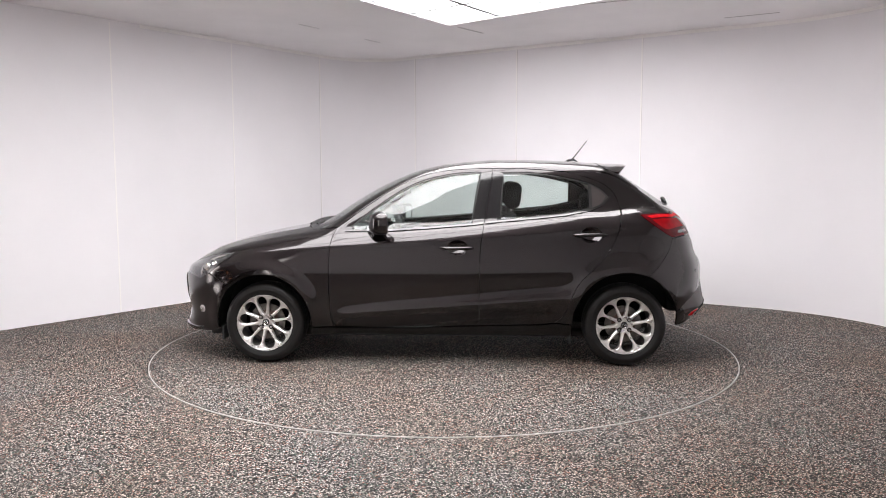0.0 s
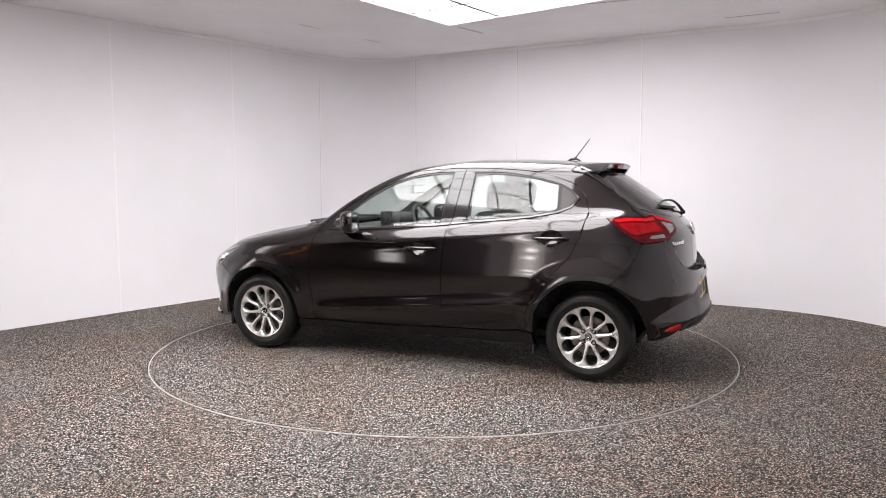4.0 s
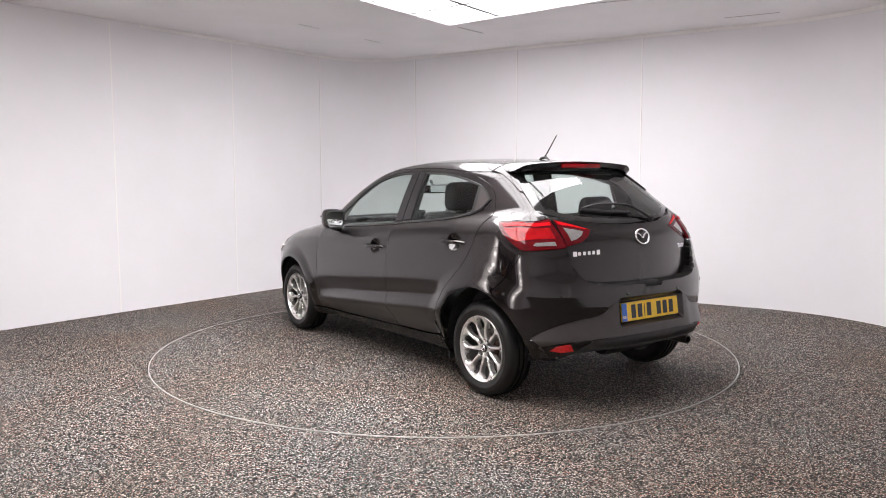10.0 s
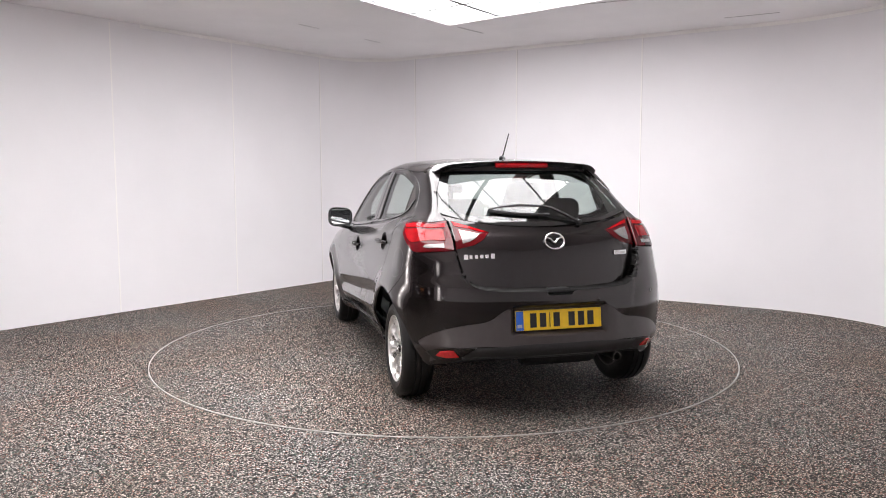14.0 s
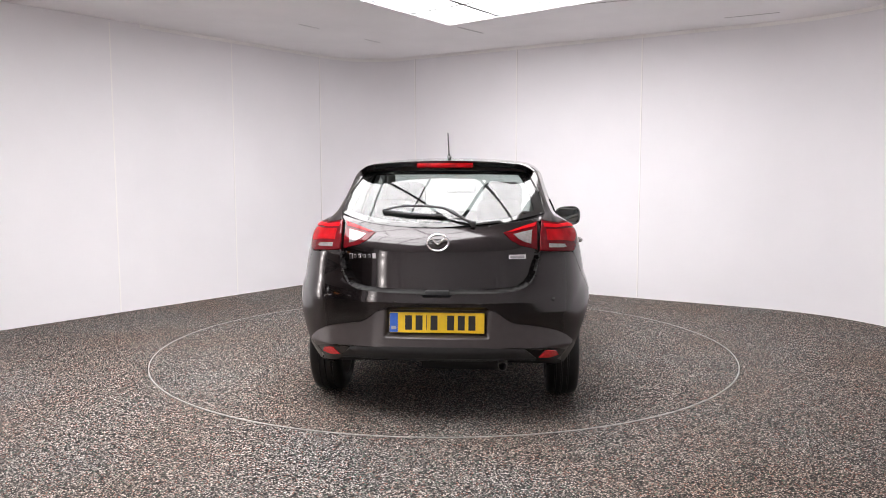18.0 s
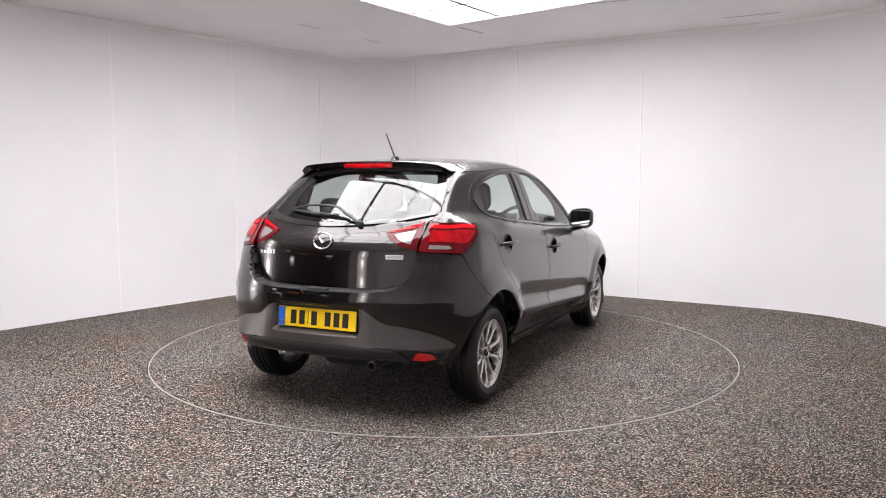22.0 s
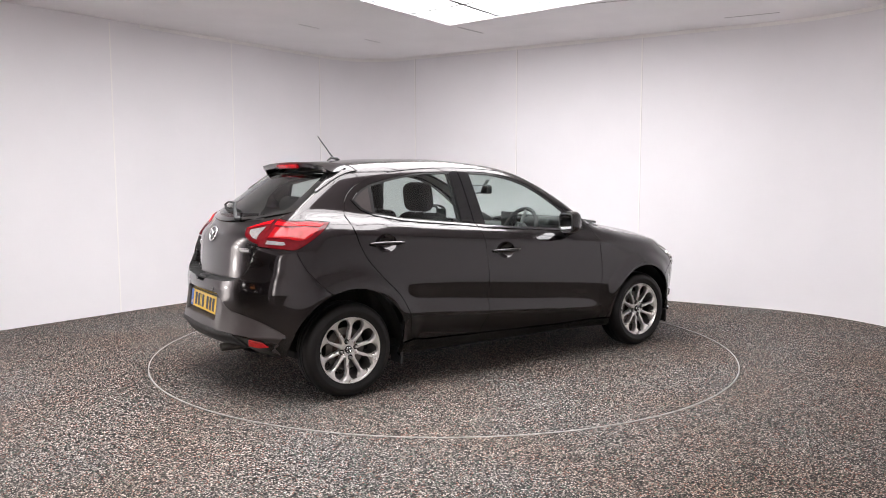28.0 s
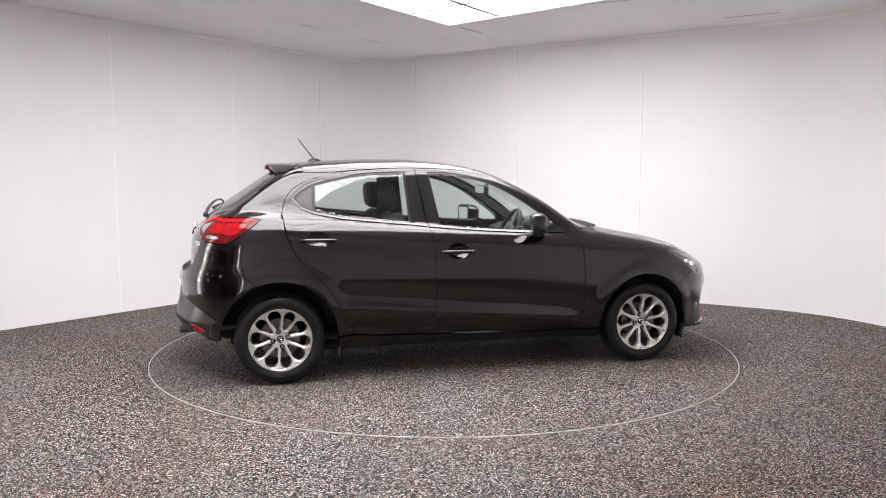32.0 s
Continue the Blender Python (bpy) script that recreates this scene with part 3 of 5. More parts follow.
# floor, one sheet with a round opening for the turntable
bm = bmesh.new()
ring = [bm.verts.new(((TABLE_R + 0.004) * math.cos(2 * math.pi * k / 128), (TABLE_R + 0.004) * math.sin(2 * math.pi * k / 128), 0)) for k in range(128)]
far_ring = [bm.verts.new((14 * math.cos(2 * math.pi * k / 128), 14 * math.sin(2 * math.pi * k / 128), 0)) for k in range(128)]
low_ring = [bm.verts.new((v.co.x, v.co.y, -0.06)) for v in ring]
for k in range(128):
    j = (k + 1) % 128
    bm.faces.new((ring[k], far_ring[k], far_ring[j], ring[j]))
    bm.faces.new((low_ring[k], ring[k], ring[j], low_ring[j]))
bmesh.ops.recalc_face_normals(bm, faces=list(bm.faces))
floor = part("floor", bm, M_FLOOR, None, "speckled grey and brown stone-chip studio floor", smooth=False)
tagged(floor, kind="structure")

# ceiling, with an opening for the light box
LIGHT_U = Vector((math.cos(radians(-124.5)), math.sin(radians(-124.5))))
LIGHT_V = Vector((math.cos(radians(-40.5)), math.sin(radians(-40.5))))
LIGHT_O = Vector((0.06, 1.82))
# about 1.8 m of the length is added to brighten walls and paint
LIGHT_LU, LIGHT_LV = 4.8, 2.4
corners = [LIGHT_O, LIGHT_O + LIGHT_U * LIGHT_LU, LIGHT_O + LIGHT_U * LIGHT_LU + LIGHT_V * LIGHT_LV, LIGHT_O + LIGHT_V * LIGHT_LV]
bm = bmesh.new()
big = [Vector((-9, 7)), Vector((-9, -10)), Vector((8, -10)), Vector((8, 7))]
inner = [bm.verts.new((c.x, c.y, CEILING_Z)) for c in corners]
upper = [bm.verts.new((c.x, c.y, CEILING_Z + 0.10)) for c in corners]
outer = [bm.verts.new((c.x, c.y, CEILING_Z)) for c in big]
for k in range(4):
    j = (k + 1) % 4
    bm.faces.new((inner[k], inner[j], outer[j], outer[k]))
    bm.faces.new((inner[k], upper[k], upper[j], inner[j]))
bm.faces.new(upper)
bmesh.ops.recalc_face_normals(bm, faces=list(bm.faces))
ceiling = part("ceiling", bm, M_CEIL, None, "matt white ceiling with a large recessed light box", smooth=False)
tagged(ceiling, kind="structure")


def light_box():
    """A grid of glowing diffuser panels in a grey frame; the camera end is added fill."""
    ob = tagged(new("ceiling_light"), "large ceiling light box of glowing white diffuser panels in slim frames, lengthened with added fill panels", "ceiling light")
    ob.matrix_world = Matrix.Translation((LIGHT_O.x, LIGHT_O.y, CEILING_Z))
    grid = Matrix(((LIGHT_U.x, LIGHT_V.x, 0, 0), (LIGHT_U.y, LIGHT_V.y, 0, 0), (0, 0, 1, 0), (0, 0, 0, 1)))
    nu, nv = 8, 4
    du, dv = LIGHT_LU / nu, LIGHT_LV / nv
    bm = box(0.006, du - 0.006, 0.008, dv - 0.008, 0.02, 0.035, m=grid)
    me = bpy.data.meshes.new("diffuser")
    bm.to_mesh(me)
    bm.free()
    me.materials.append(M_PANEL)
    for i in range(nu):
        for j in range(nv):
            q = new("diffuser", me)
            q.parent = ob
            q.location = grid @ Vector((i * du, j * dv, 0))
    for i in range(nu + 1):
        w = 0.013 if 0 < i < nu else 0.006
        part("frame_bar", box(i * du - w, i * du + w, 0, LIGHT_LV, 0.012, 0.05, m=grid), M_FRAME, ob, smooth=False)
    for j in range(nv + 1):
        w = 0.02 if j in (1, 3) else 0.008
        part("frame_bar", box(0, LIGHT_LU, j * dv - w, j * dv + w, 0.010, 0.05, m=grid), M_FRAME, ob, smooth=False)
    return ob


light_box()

def ceiling_slot(a, b, width, label):
    """A thin dark seam where a ceiling hatch or track meets the plaster."""
    a, b = Vector(a), Vector(b)
    d = (b - a)
    rot = Matrix.Translation((a.x, a.y, CEILING_Z)) @ pose(0, 0, 0, 0, 0, math.degrees(math.atan2(d.y, d.x)))
    ob = part("ceiling_seam", box(0, d.length, -width / 2, width / 2, -0.003, 0.003, m=rot), M_JOINT, None, smooth=False)
    tagged(ob, label, kind="structure")


ceiling_slot((0.15, 1.91), (0.42, 2.25), 0.014, "short grey seam in the white ceiling")
ceiling_slot((-1.43, 1.75), (-1.27, 1.97), 0.010, "short grey seam in the white ceiling")
ceiling_slot((-0.86, 2.62), (-0.72, 2.81), 0.010, "short grey seam in the white ceiling")
ceiling_slot((2.69, 1.47), (3.11, 1.22), 0.014, "grey seam of a ceiling track near the wall")
ceiling_slot((0.97, 0.98), (1.62, 0.69), 0.008, "grey seam beside the light box")

# turntable
table = tagged(new("turntable"), "round stone-chip floor turntable with a thin pale metal edge", "turntable")
part("table_top", lathe([(0.0001, 0.0), (1.0, 0.0), (TABLE_R - 0.009, 0.0), (TABLE_R - 0.009, -0.05), (0.0001, -0.05)], (0, 0, 0), 128, "z"), M_FLOOR, table, smooth=False)
part("edge_ring", lathe([(TABLE_R - 0.0085, -0.05), (TABLE_R - 0.0085, 0.002), (TABLE_R - 0.001, 0.002), (TABLE_R - 0.001, -0.05)], (0, 0, 0), 160, "z"), M_RIM_LINE, table, "thin pale metal edge", smooth=False)


def lamp_column(at, facing, name_label):
    """A tall glowing strip light with flood lamps behind its front."""
    ob = tagged(new("light_column"), name_label, "studio light", group="light columns at the entrance")
    ob.matrix_world = Matrix.Translation((at.x, at.y, 0)) @ pose(0, 0, 0, 0, 0, facing)
    part("housing", box(-0.42, 0.42, -0.06, 0.03, 0.12, 2.36, 0.012), M_FRAME, ob, smooth=False)
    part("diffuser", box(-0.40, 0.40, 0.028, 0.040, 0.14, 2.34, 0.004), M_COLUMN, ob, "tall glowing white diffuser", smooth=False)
    part("foot", box(-0.24, 0.24, -0.18, 0.10, 0.0, 0.025, 0.008), M_FRAME, ob, smooth=False)
    part("stem", tube([(0, -0.03, 0.02), (0, -0.03, 0.14)], 0.025, 12), M_FRAME, ob)
    return ob


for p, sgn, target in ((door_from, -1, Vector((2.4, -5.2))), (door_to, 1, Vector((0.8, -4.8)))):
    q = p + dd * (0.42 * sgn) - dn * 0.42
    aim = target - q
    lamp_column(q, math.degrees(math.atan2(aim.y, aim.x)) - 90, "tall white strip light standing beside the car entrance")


def hall_sign():
    """An orange lit sign and two small lamps on the far wall of the dark hall."""
    c = door_from.lerp(door_to, 0.45) + dn * 4.9
    m = Matrix(((dd.x, -dn.x, 0, c.x), (dd.y, -dn.y, 0, c.y), (0, 0, 1, 0), (0, 0, 0, 1)))
    ob = tagged(new("wall_sign"), "orange lit sign on the dark hall wall", "sign")
    ob.matrix_world = m
    part("sign_box", box(-0.48, 0.48, -0.02, 0.05, 1.72, 2.00, 0.01), M_FRAME, ob, smooth=False)
    part("sign_face", box(-0.45, 0.45, 0.045, 0.056, 1.75, 1.97, 0.004), M_ORANGE, ob, smooth=False)
    for x, z in ((-2.1, 1.85), (1.75, 1.95), (1.2, 1.15)):
        lp = tagged(new("hall_lamp"), "small white wall lamp in the dark hall", "lamp", group="lamps in the hall")
        lp.matrix_world = m @ Matrix.Translation((x, 0, z))
        part("lamp_body", box(-0.22, 0.22, -0.02, 0.05, -0.12, 0.12, 0.02), M_FRAME, lp, smooth=False)
        part("lamp_glass", box(-0.19, 0.19, 0.045, 0.058, -0.09, 0.09, 0.004), M_SOFTBOX, lp, smooth=False)


hall_sign()


# ---------------------------------------------------------------- the car
def build_car():
    car = tagged(new("car"), "glossy black five-door hatchback car parked on the turntable", "car")
    SIDES = (("left", 1), ("right", -1))

    def tail_uv(pts, s):
        q = uv("tail", pts)
        return [np.array((a[0] * s, a[1])) for a in q]

    # outlines in the side view (x, z)
    shut_top = [(0.70, 1.020), (0.552, 1.128), (0.346, 1.262), (0.142, 1.352), (-0.061, 1.388), (-0.352, 1.400), (-0.585, 1.396), (-0.866, 1.374), (-1.026, 1.336), (-1.147, 1.286), (-1.222, 1.213), (-1.256, 1.113)]
    rear_edge = [(-1.256, 1.113), (-1.247, 1.050), (-1.219, 0.935), (-1.165, 0.83), (-1.071, 0.72), (-0.966, 0.612), (-0.909, 0.516), (-0.875, 0.42), (-0.849, 0.352), (-0.796, 0.302)]
    split = [(-0.355, 1.400), (-0.293, 1.021), (-0.266, 0.842), (-0.258, 0.602), (-0.258, 0.275)]
    front_edge = [(0.765, 0.975), (0.795, 0.88), (0.808, 0.70), (0.808, 0.55), (0.800, 0.35), (0.780, 0.267)]
    top = spline(shut_top, 6)
    i_split = min(range(len(top)), key=lambda i: abs(top[i][0] + 0.355))
    top_f, top_r = top[:i_split + 1], top[i_split:]
    top_f[-1] = top_r[0] = np.array((-0.355, 1.400))
    spl = spline(split, 6)
    fe = spline(front_edge, 6)
    re = spline(rear_edge, 6)

    # daylight openings
    f_glass = spline([(0.640, 0.992), (0.565, 1.052), (0.34, 1.208), (0.158, 1.298), (-0.063, 1.350), (-0.262, 1.364)], 6) + spline([(-0.262, 1.364), (-0.200, 1.016)], 4) + spline([(-0.200, 1.016), (0.159, 0.988), (0.423, 0.972), (0.640, 0.968)], 6)
    r_glass = spline([(-0.435, 1.364), (-0.663, 1.356), (-0.862, 1.326), (-1.035, 1.285)], 6) + spline([(-1.035, 1.285), (-1.038, 1.122)], 4) + spline([(-1.038, 1.122), (-0.866, 1.086), (-0.666, 1.066), (-0.404, 1.040)], 6)
    q_glass = spline([(-1.058, 1.277), (-1.12, 1.240), (-1.160, 1.200)], 5) + spline([(-1.160, 1.200), (-1.12, 1.150), (-1.061, 1.122)], 5)
    f_hole = inset(resample(f_glass, 0.02), -0.012)
    r_hole = inset(resample(spline([(-0.412, 1.372), (-0.663, 1.366), (-0.862, 1.336), (-1.04, 1.292), (-1.13, 1.245), (-1.176, 1.200)], 6) + spline([(-1.176, 1.200), (-1.13, 1.148), (-1.05, 1.112), (-0.866, 1.076), (-0.666, 1.056), (-0.385, 1.030)], 6), 0.02), -0.002)

    def dish_hole(x, z):
        return [np.array((x + 0.074 * math.cos(2 * math.pi * k / 30), z + 0.054 * math.sin(2 * math.pi * k / 30))) for k in range(30)]

    for side, s in SIDES:
        # front wing
        hood_side = [(0.80, 0.975), (1.0, 0.955), (1.25, 0.915), (1.5, 0.855), (1.66, 0.795)]
        lamp_back = [(1.66, 0.795), (1.70, 0.72), (1.715, 0.66)]
        o = list(reversed(fe)) + spline(hood_side, 6) + spline(lamp_back, 5) + arc(AXLE_F, HUB_Z, ARCH_F, 46, 186, 38) + [np.array((0.930, 0.2675)), np.array((0.785, 0.2675))]
        skin("front_wing", side, o, M_PAINT, car, h=0.013)
        # doors
        o = top_f + spl[1:] + [np.array((0.0, 0.268)), np.array((0.5, 0.258))] + list(reversed(fe))
        door = skin("front_door", side, o, M_PAINT, car, holes=[f_hole, dish_hole(-0.105, 0.844)], h=0.018)
        o = [np.array(p) for p in top_r] + re[1:] + [np.array((-0.702, 0.288))] + list(reversed(spl))
        rdoor = skin("rear_door", side, o, M_PAINT, car, holes=[r_hole, dish_hole(-1.038, 0.936)], h=0.018)
        # sill
        o = [np.array((0.938, 0.2660)), np.array((0.778, 0.2650)), np.array((0.5, 0.2560)), np.array((0.0, 0.2660)), np.array((-0.258, 0.2730)), np.array((-0.702, 0.2860)), np.array((-0.79, 0.2975)), np.array((-0.908, 0.2965)), np.array((-0.918, 0.206)), np.array((0.950, 0.206))]
        skin("sill", side, o, M_SILL, car, label="black sill under the doors", depth=0.03, lift_by=0.009, crisp=True)
        # glass
        skin("window_glass", side, f_glass, M_GLASS, door, lift_by=-0.006, depth=0, gap=-0.006)
        skin("window_glass", side, r_glass, M_GLASS, rdoor, lift_by=-0.006, depth=0, gap=-0.006)
        skin("quarter_blank", side, q_glass, M_SATIN, rdoor, lift_by=-0.005, depth=0, gap=-0.005)
        # black frames round the glass
        skin("window_frame", side, np.asarray(f_hole), M_SEAL, door, holes=[f_glass], lift_by=-0.003, gap=0.0005, h=0.014, depth=0.01)
        skin("window_frame", side, np.asarray(r_hole), M_SEAL, rdoor, holes=[r_glass, q_glass], lift_by=-0.003, gap=0.0005, h=0.014, depth=0.01)
        bp = [np.array((-0.270, 1.366)), np.array((-0.352, 1.378)), np.array((-0.296, 1.032)), np.array((-0.206, 1.022))]
        skin("pillar_cover", side, bp, M_GLOSS, door, lift_by=0.002, h=0.02, depth=0.004)
        bp = [np.array((-0.360, 1.378)), np.array((-0.430, 1.370)), np.array((-0.400, 1.044)), np.array((-0.303, 1.034))]
        skin("pillar_cover", side, bp, M_GLOSS, rdoor, lift_by=0.002, h=0.02, depth=0.004)
        # quarter panel, wrapped round the rear corner
        ch = "tail"
        dn = [S(*p) for p in rear_edge[1:]]
        ar = [S(p[0], p[1]) for p in arc(AXLE_R, HUB_Z, ARCH_R, -1, 112, 26)]
        seam = [S(-1.455, 0.675), S(-1.515, 0.735), S(-1.575, 0.82), S(-1.612, 0.915)]
        lampb = [S(-1.551, 0.95), S(-1.452, 1.018), S(-1.384, 1.073)]
        lampt = [S(-1.50, 1.085), R(0.66, 1.082), R(0.575, 1.095)]
        upr = [R(0.592, 1.15), R(0.575, 1.22), R(0.555, 1.29), R(0.530, 1.345)]
        tp = [S(-1.20, 1.36), S(-1.10, 1.372), S(-1.0, 1.372), S(-0.866, 1.376)]
        sh = [S(*p) for p in ((-1.026, 1.336), (-1.147, 1.286), (-1.222, 1.213), (-1.256, 1.113))]
        o = spline(tail_uv(sh + dn, s), 5) + tail_uv(ar, s) + spline(tail_uv(seam, s), 4) + spline(tail_uv(lampb, s), 4) + spline(tail_uv(lampt, s), 4) + spline(tail_uv(upr, s), 4) + tail_uv(tp, s)
        skin("quarter_panel", ch, o, M_PAINT, car, h=0.014)
        # tail lamp on the quarter panel
        lo = tail_uv([S(-1.384, 1.073), S(-1.452, 1.018), S(-1.551, 0.95), S(-1.612, 0.918), R(0.70, 0.922), R(0.60, 0.930), R(0.553, 0.936)], s)
        hi = tail_uv([R(0.553, 0.936), R(0.556, 1.0), R(0.566, 1.094)], s)
        tt = tail_uv([R(0.566, 1.094), R(0.66, 1.081), S(-1.50, 1.083), S(-1.384, 1.073)], s)
        lamp = skin("tail_lamp", ch, spline(lo, 5) + spline(hi, 3) + spline(tt, 5), M_REDDARK, car, label="red tail lamp with a clear lower strip", lift_by=0.004, h=0.02)
        lo = tail_uv([S(-1.46, 1.040), S(-1.49, 1.014), S(-1.565, 0.970), R(0.70, 0.979), R(0.600, 0.984)], s)
        tt = tail_uv([R(0.600, 0.984), R(0.597, 1.046), R(0.66, 1.044), S(-1.53, 1.046), S(-1.46, 1.040)], s)
        skin("red_lens", ch, spline(lo, 5) + tt, M_REDLENS, lamp, lift_by=0.007, h=0.02, depth=0.004)
        o = tail_uv([S(-1.425, 1.062), S(-1.46, 1.046), S(-1.53, 1.052), R(0.66, 1.050), R(0.585, 1.056), R(0.582, 1.078), R(0.66, 1.070), S(-1.50, 1.073)], s)
        skin("light_strip", ch, o, M_RED, lamp, lift_by=0.008, h=0.014, depth=0.004)
        lo = tail_uv([R(0.715, 0.946), R(0.70, 0.941), R(0.61, 0.946)], s)
        tt = tail_uv([R(0.61, 0.946), R(0.61, 0.970), R(0.70, 0.963)], s)
        skin("clear_lens", ch, lo + tt, M_CLEAR, lamp, lift_by=0.007, h=0.02, depth=0.004)
        # inner lamp on the tailgate
        ro = [np.array(p) * np.array((s, 1)) for p in ((0.550, 1.092), (0.46, 1.066), (0.357, 1.032), (0.40, 0.990), (0.45, 0.962), (0.549, 0.935))]
        inner_lamp = skin("inner_tail_lamp", "rear", ro, M_REDDARK, car, lift_by=0.004, h=0.02, label="dark red inner tail lamp with a clear reversing light")
        ro = [np.array(p) * np.array((s, 1)) for p in ((0.520, 1.044), (0.46, 1.033), (0.412, 1.021), (0.44, 0.996), (0.475, 0.978), (0.512, 0.968))]
        skin("reversing_lens", "rear", ro, M_CLEAR, inner_lamp, lift_by=0.007, h=0.02, depth=0.004)
        ro = [np.array(p) * np.array((s, 1)) for p in ((0.546, 1.086), (0.46, 1.061), (0.368, 1.032), (0.40, 1.030), (0.46, 1.046), (0.536, 1.060))]
        skin("red_lens", "rear", ro, M_RED, inner_lamp, lift_by=0.0075, h=0.02, depth=0.004)
        # joint under the corner of the spoiler
        o = uv("roof", [S(-1.05, 1.378, s), S(-1.12, 1.374, s), S(-1.20, 1.368, s), T(-1.21, s * 0.45), T(-1.09, s * 0.45)])
        skin("roof_joint", "roof", o, M_PAINT, car, lift_by=-0.004, depth=0, h=0.02)
        # pillar beside the windscreen
        a_in = [(0.93, 0.660), (0.80, 0.640), (0.62, 0.605), (0.42, 0.575), (0.22, 0.550), (0.10, 0.540)]
        a_pts = [T(x, s * y) for x, y in a_in]
        a_out = [S(x, z, s) for x, z in ((0.06, 1.372), (0.142, 1.354), (0.346, 1.264), (0.552, 1.130), (0.70, 1.022), (0.745, 0.985))]
        o = spline(uv("roof", a_pts), 5) + spline(uv("roof", a_out), 5)
        skin("windscreen_pillar", "roof", o, M_PAINT, car)
        # head lamp: a dark bowl, bright reflectors and a clear cover
        fr = lambda y, z: lift("front", [(s * y, z)])[0]
        o = uv("nose", [S(1.50, 0.800, s), S(1.60, 0.788, s), S(1.70, 0.765, s), T(1.79, s * 0.585), T(1.89, s * 0.475), fr(0.47, 0.655), fr(0.60, 0.618), S(1.775, 0.605, s), S(1.72, 0.632, s), S(1.66, 0.678, s), S(1.57, 0.750, s)])
        hl = skin("head_lamp", "nose", o, M_HEAD, car, label="clear head lamp with bright reflectors", lift_by=0.004, h=0.018)
        o = uv("nose", [S(1.53, 0.788, s), S(1.62, 0.768, s), S(1.70, 0.742, s), S(1.70, 0.728, s), S(1.62, 0.752, s)])
        skin("light_strip", "nose", o, M_CLEAR, hl, lift_by=0.008, h=0.012, depth=0.003)
        o = uv("nose", [S(1.755, 0.70, s), S(1.775, 0.66, s), S(1.770, 0.625, s), S(1.755, 0.630, s), S(1.757, 0.66, s), S(1.735, 0.700, s)])
        skin("light_strip", "nose", o, M_CLEAR, hl, lift_by=0.008, h=0.012, depth=0.003)
        for x, z, r0 in ((1.715, 0.690, 0.026), (1.655, 0.715, 0.018)):
            c = Vector(S(x, z, s))
            n = Vector(body_normal(np.array([c]))[0])
            ring = part("reflector_bowl", lathe([(0.0001, 0.004), (r0 * 0.55, 0.005), (r0 * 0.8, 0.011), (r0, 0.013), (r0 * 1.08, 0.009), (r0 * 1.1, 0.0)], (0, 0, 0), 20, "z"), M_CHROME, hl)
            ring.matrix_local = Matrix.Translation(c) @ n.to_track_quat("Z", "Y").to_matrix().to_4x4()
        c = Vector(fr(0.665, 0.375))
        n = Vector(body_normal(np.array([c]))[0])
        part("fog_lamp", lathe([(0.0001, 0.010), (0.022, 0.008), (0.027, 0.005), (0.030, -0.004)], (0, 0, 0), 24, "z"), M_CLEAR, car, "small round clear fog lamp").matrix_local = Matrix.Translation(c) @ n.to_track_quat("Z", "Y").to_matrix().to_4x4()
        o = uv("nose", [fr(0.30, 0.235), fr(0.60, 0.235), S(1.78, 0.245, s), S(1.78, 0.222, s), fr(0.60, 0.208), fr(0.30, 0.205)])
        skin("front_lip", "nose", o, M_GLOSS, car, lift_by=0.014, depth=0.03, h=0.02, label="gloss black front lip")

    # roof
    rim_l = [S(x, z) for x, z in ((0.055, 1.372), (-0.061, 1.390), (-0.352, 1.402), (-0.585, 1.398), (-0.866, 1.378), (-1.0, 1.374), (-1.10, 1.374))]
    back = [T(-1.13, 0.50), T(-1.135, 0.3), T(-1.137, 0.0), T(-1.135, -0.3), T(-1.13, -0.50)]
    rim_r = [S(x, z, -1) for x, z in ((-1.10, 1.374), (-1.0, 1.374), (-0.866, 1.378), (-0.585, 1.398), (-0.352, 1.402), (-0.061, 1.390), (0.055, 1.372))]
    front = [T(0.10, -0.53), T(0.20, -0.3), T(0.235, 0.0), T(0.20, 0.3), T(0.10, 0.53)]
    o = spline(uv("roof", rim_l), 5) + spline(uv("roof", back), 4) + spline(uv("roof", rim_r), 5) + spline(uv("roof", front), 4)
    skin("roof", "roof", o, M_PAINT, car)
    # windscreen
    wl = [(0.94, 0.655), (0.80, 0.634), (0.62, 0.599), (0.42, 0.569), (0.22, 0.545), (0.115, 0.53)]
    o = spline([np.array(p) for p in wl], 4) + spline([np.array(p) for p in ((0.105, 0.525), (0.205, 0.3), (0.24, 0.0), (0.205, -0.3), (0.105, -0.525))], 5) + spline([np.array((x, -y)) for x, y in reversed(wl)], 4) + spline([np.array(p) for p in ((0.94, -0.655), (1.02, -0.4), (1.045, 0.0), (1.02, 0.4), (0.94, 0.655))], 5)
    skin("windscreen", "top", o, M_GLASS, car, depth=0, gap=0.0)
    # bonnet
    bl = [(0.80, 0.735), (1.0, 0.735), (1.25, 0.72), (1.5, 0.69), (1.66, 0.655), (1.80, 0.57)]
    o = spline([np.array(p) for p in bl], 5) + spline([np.array(p) for p in ((1.80, 0.57), (1.935, 0.38), (1.985, 0.0), (1.935, -0.38), (1.80, -0.57))], 5) + spline([np.array((x, -y)) for x, y in reversed(bl)], 5) + spline([np.array(p) for p in ((0.80, -0.735), (0.95, -0.63), (1.03, -0.4), (1.055, 0), (1.03, 0.4), (0.95, 0.63), (0.80, 0.735))], 5)
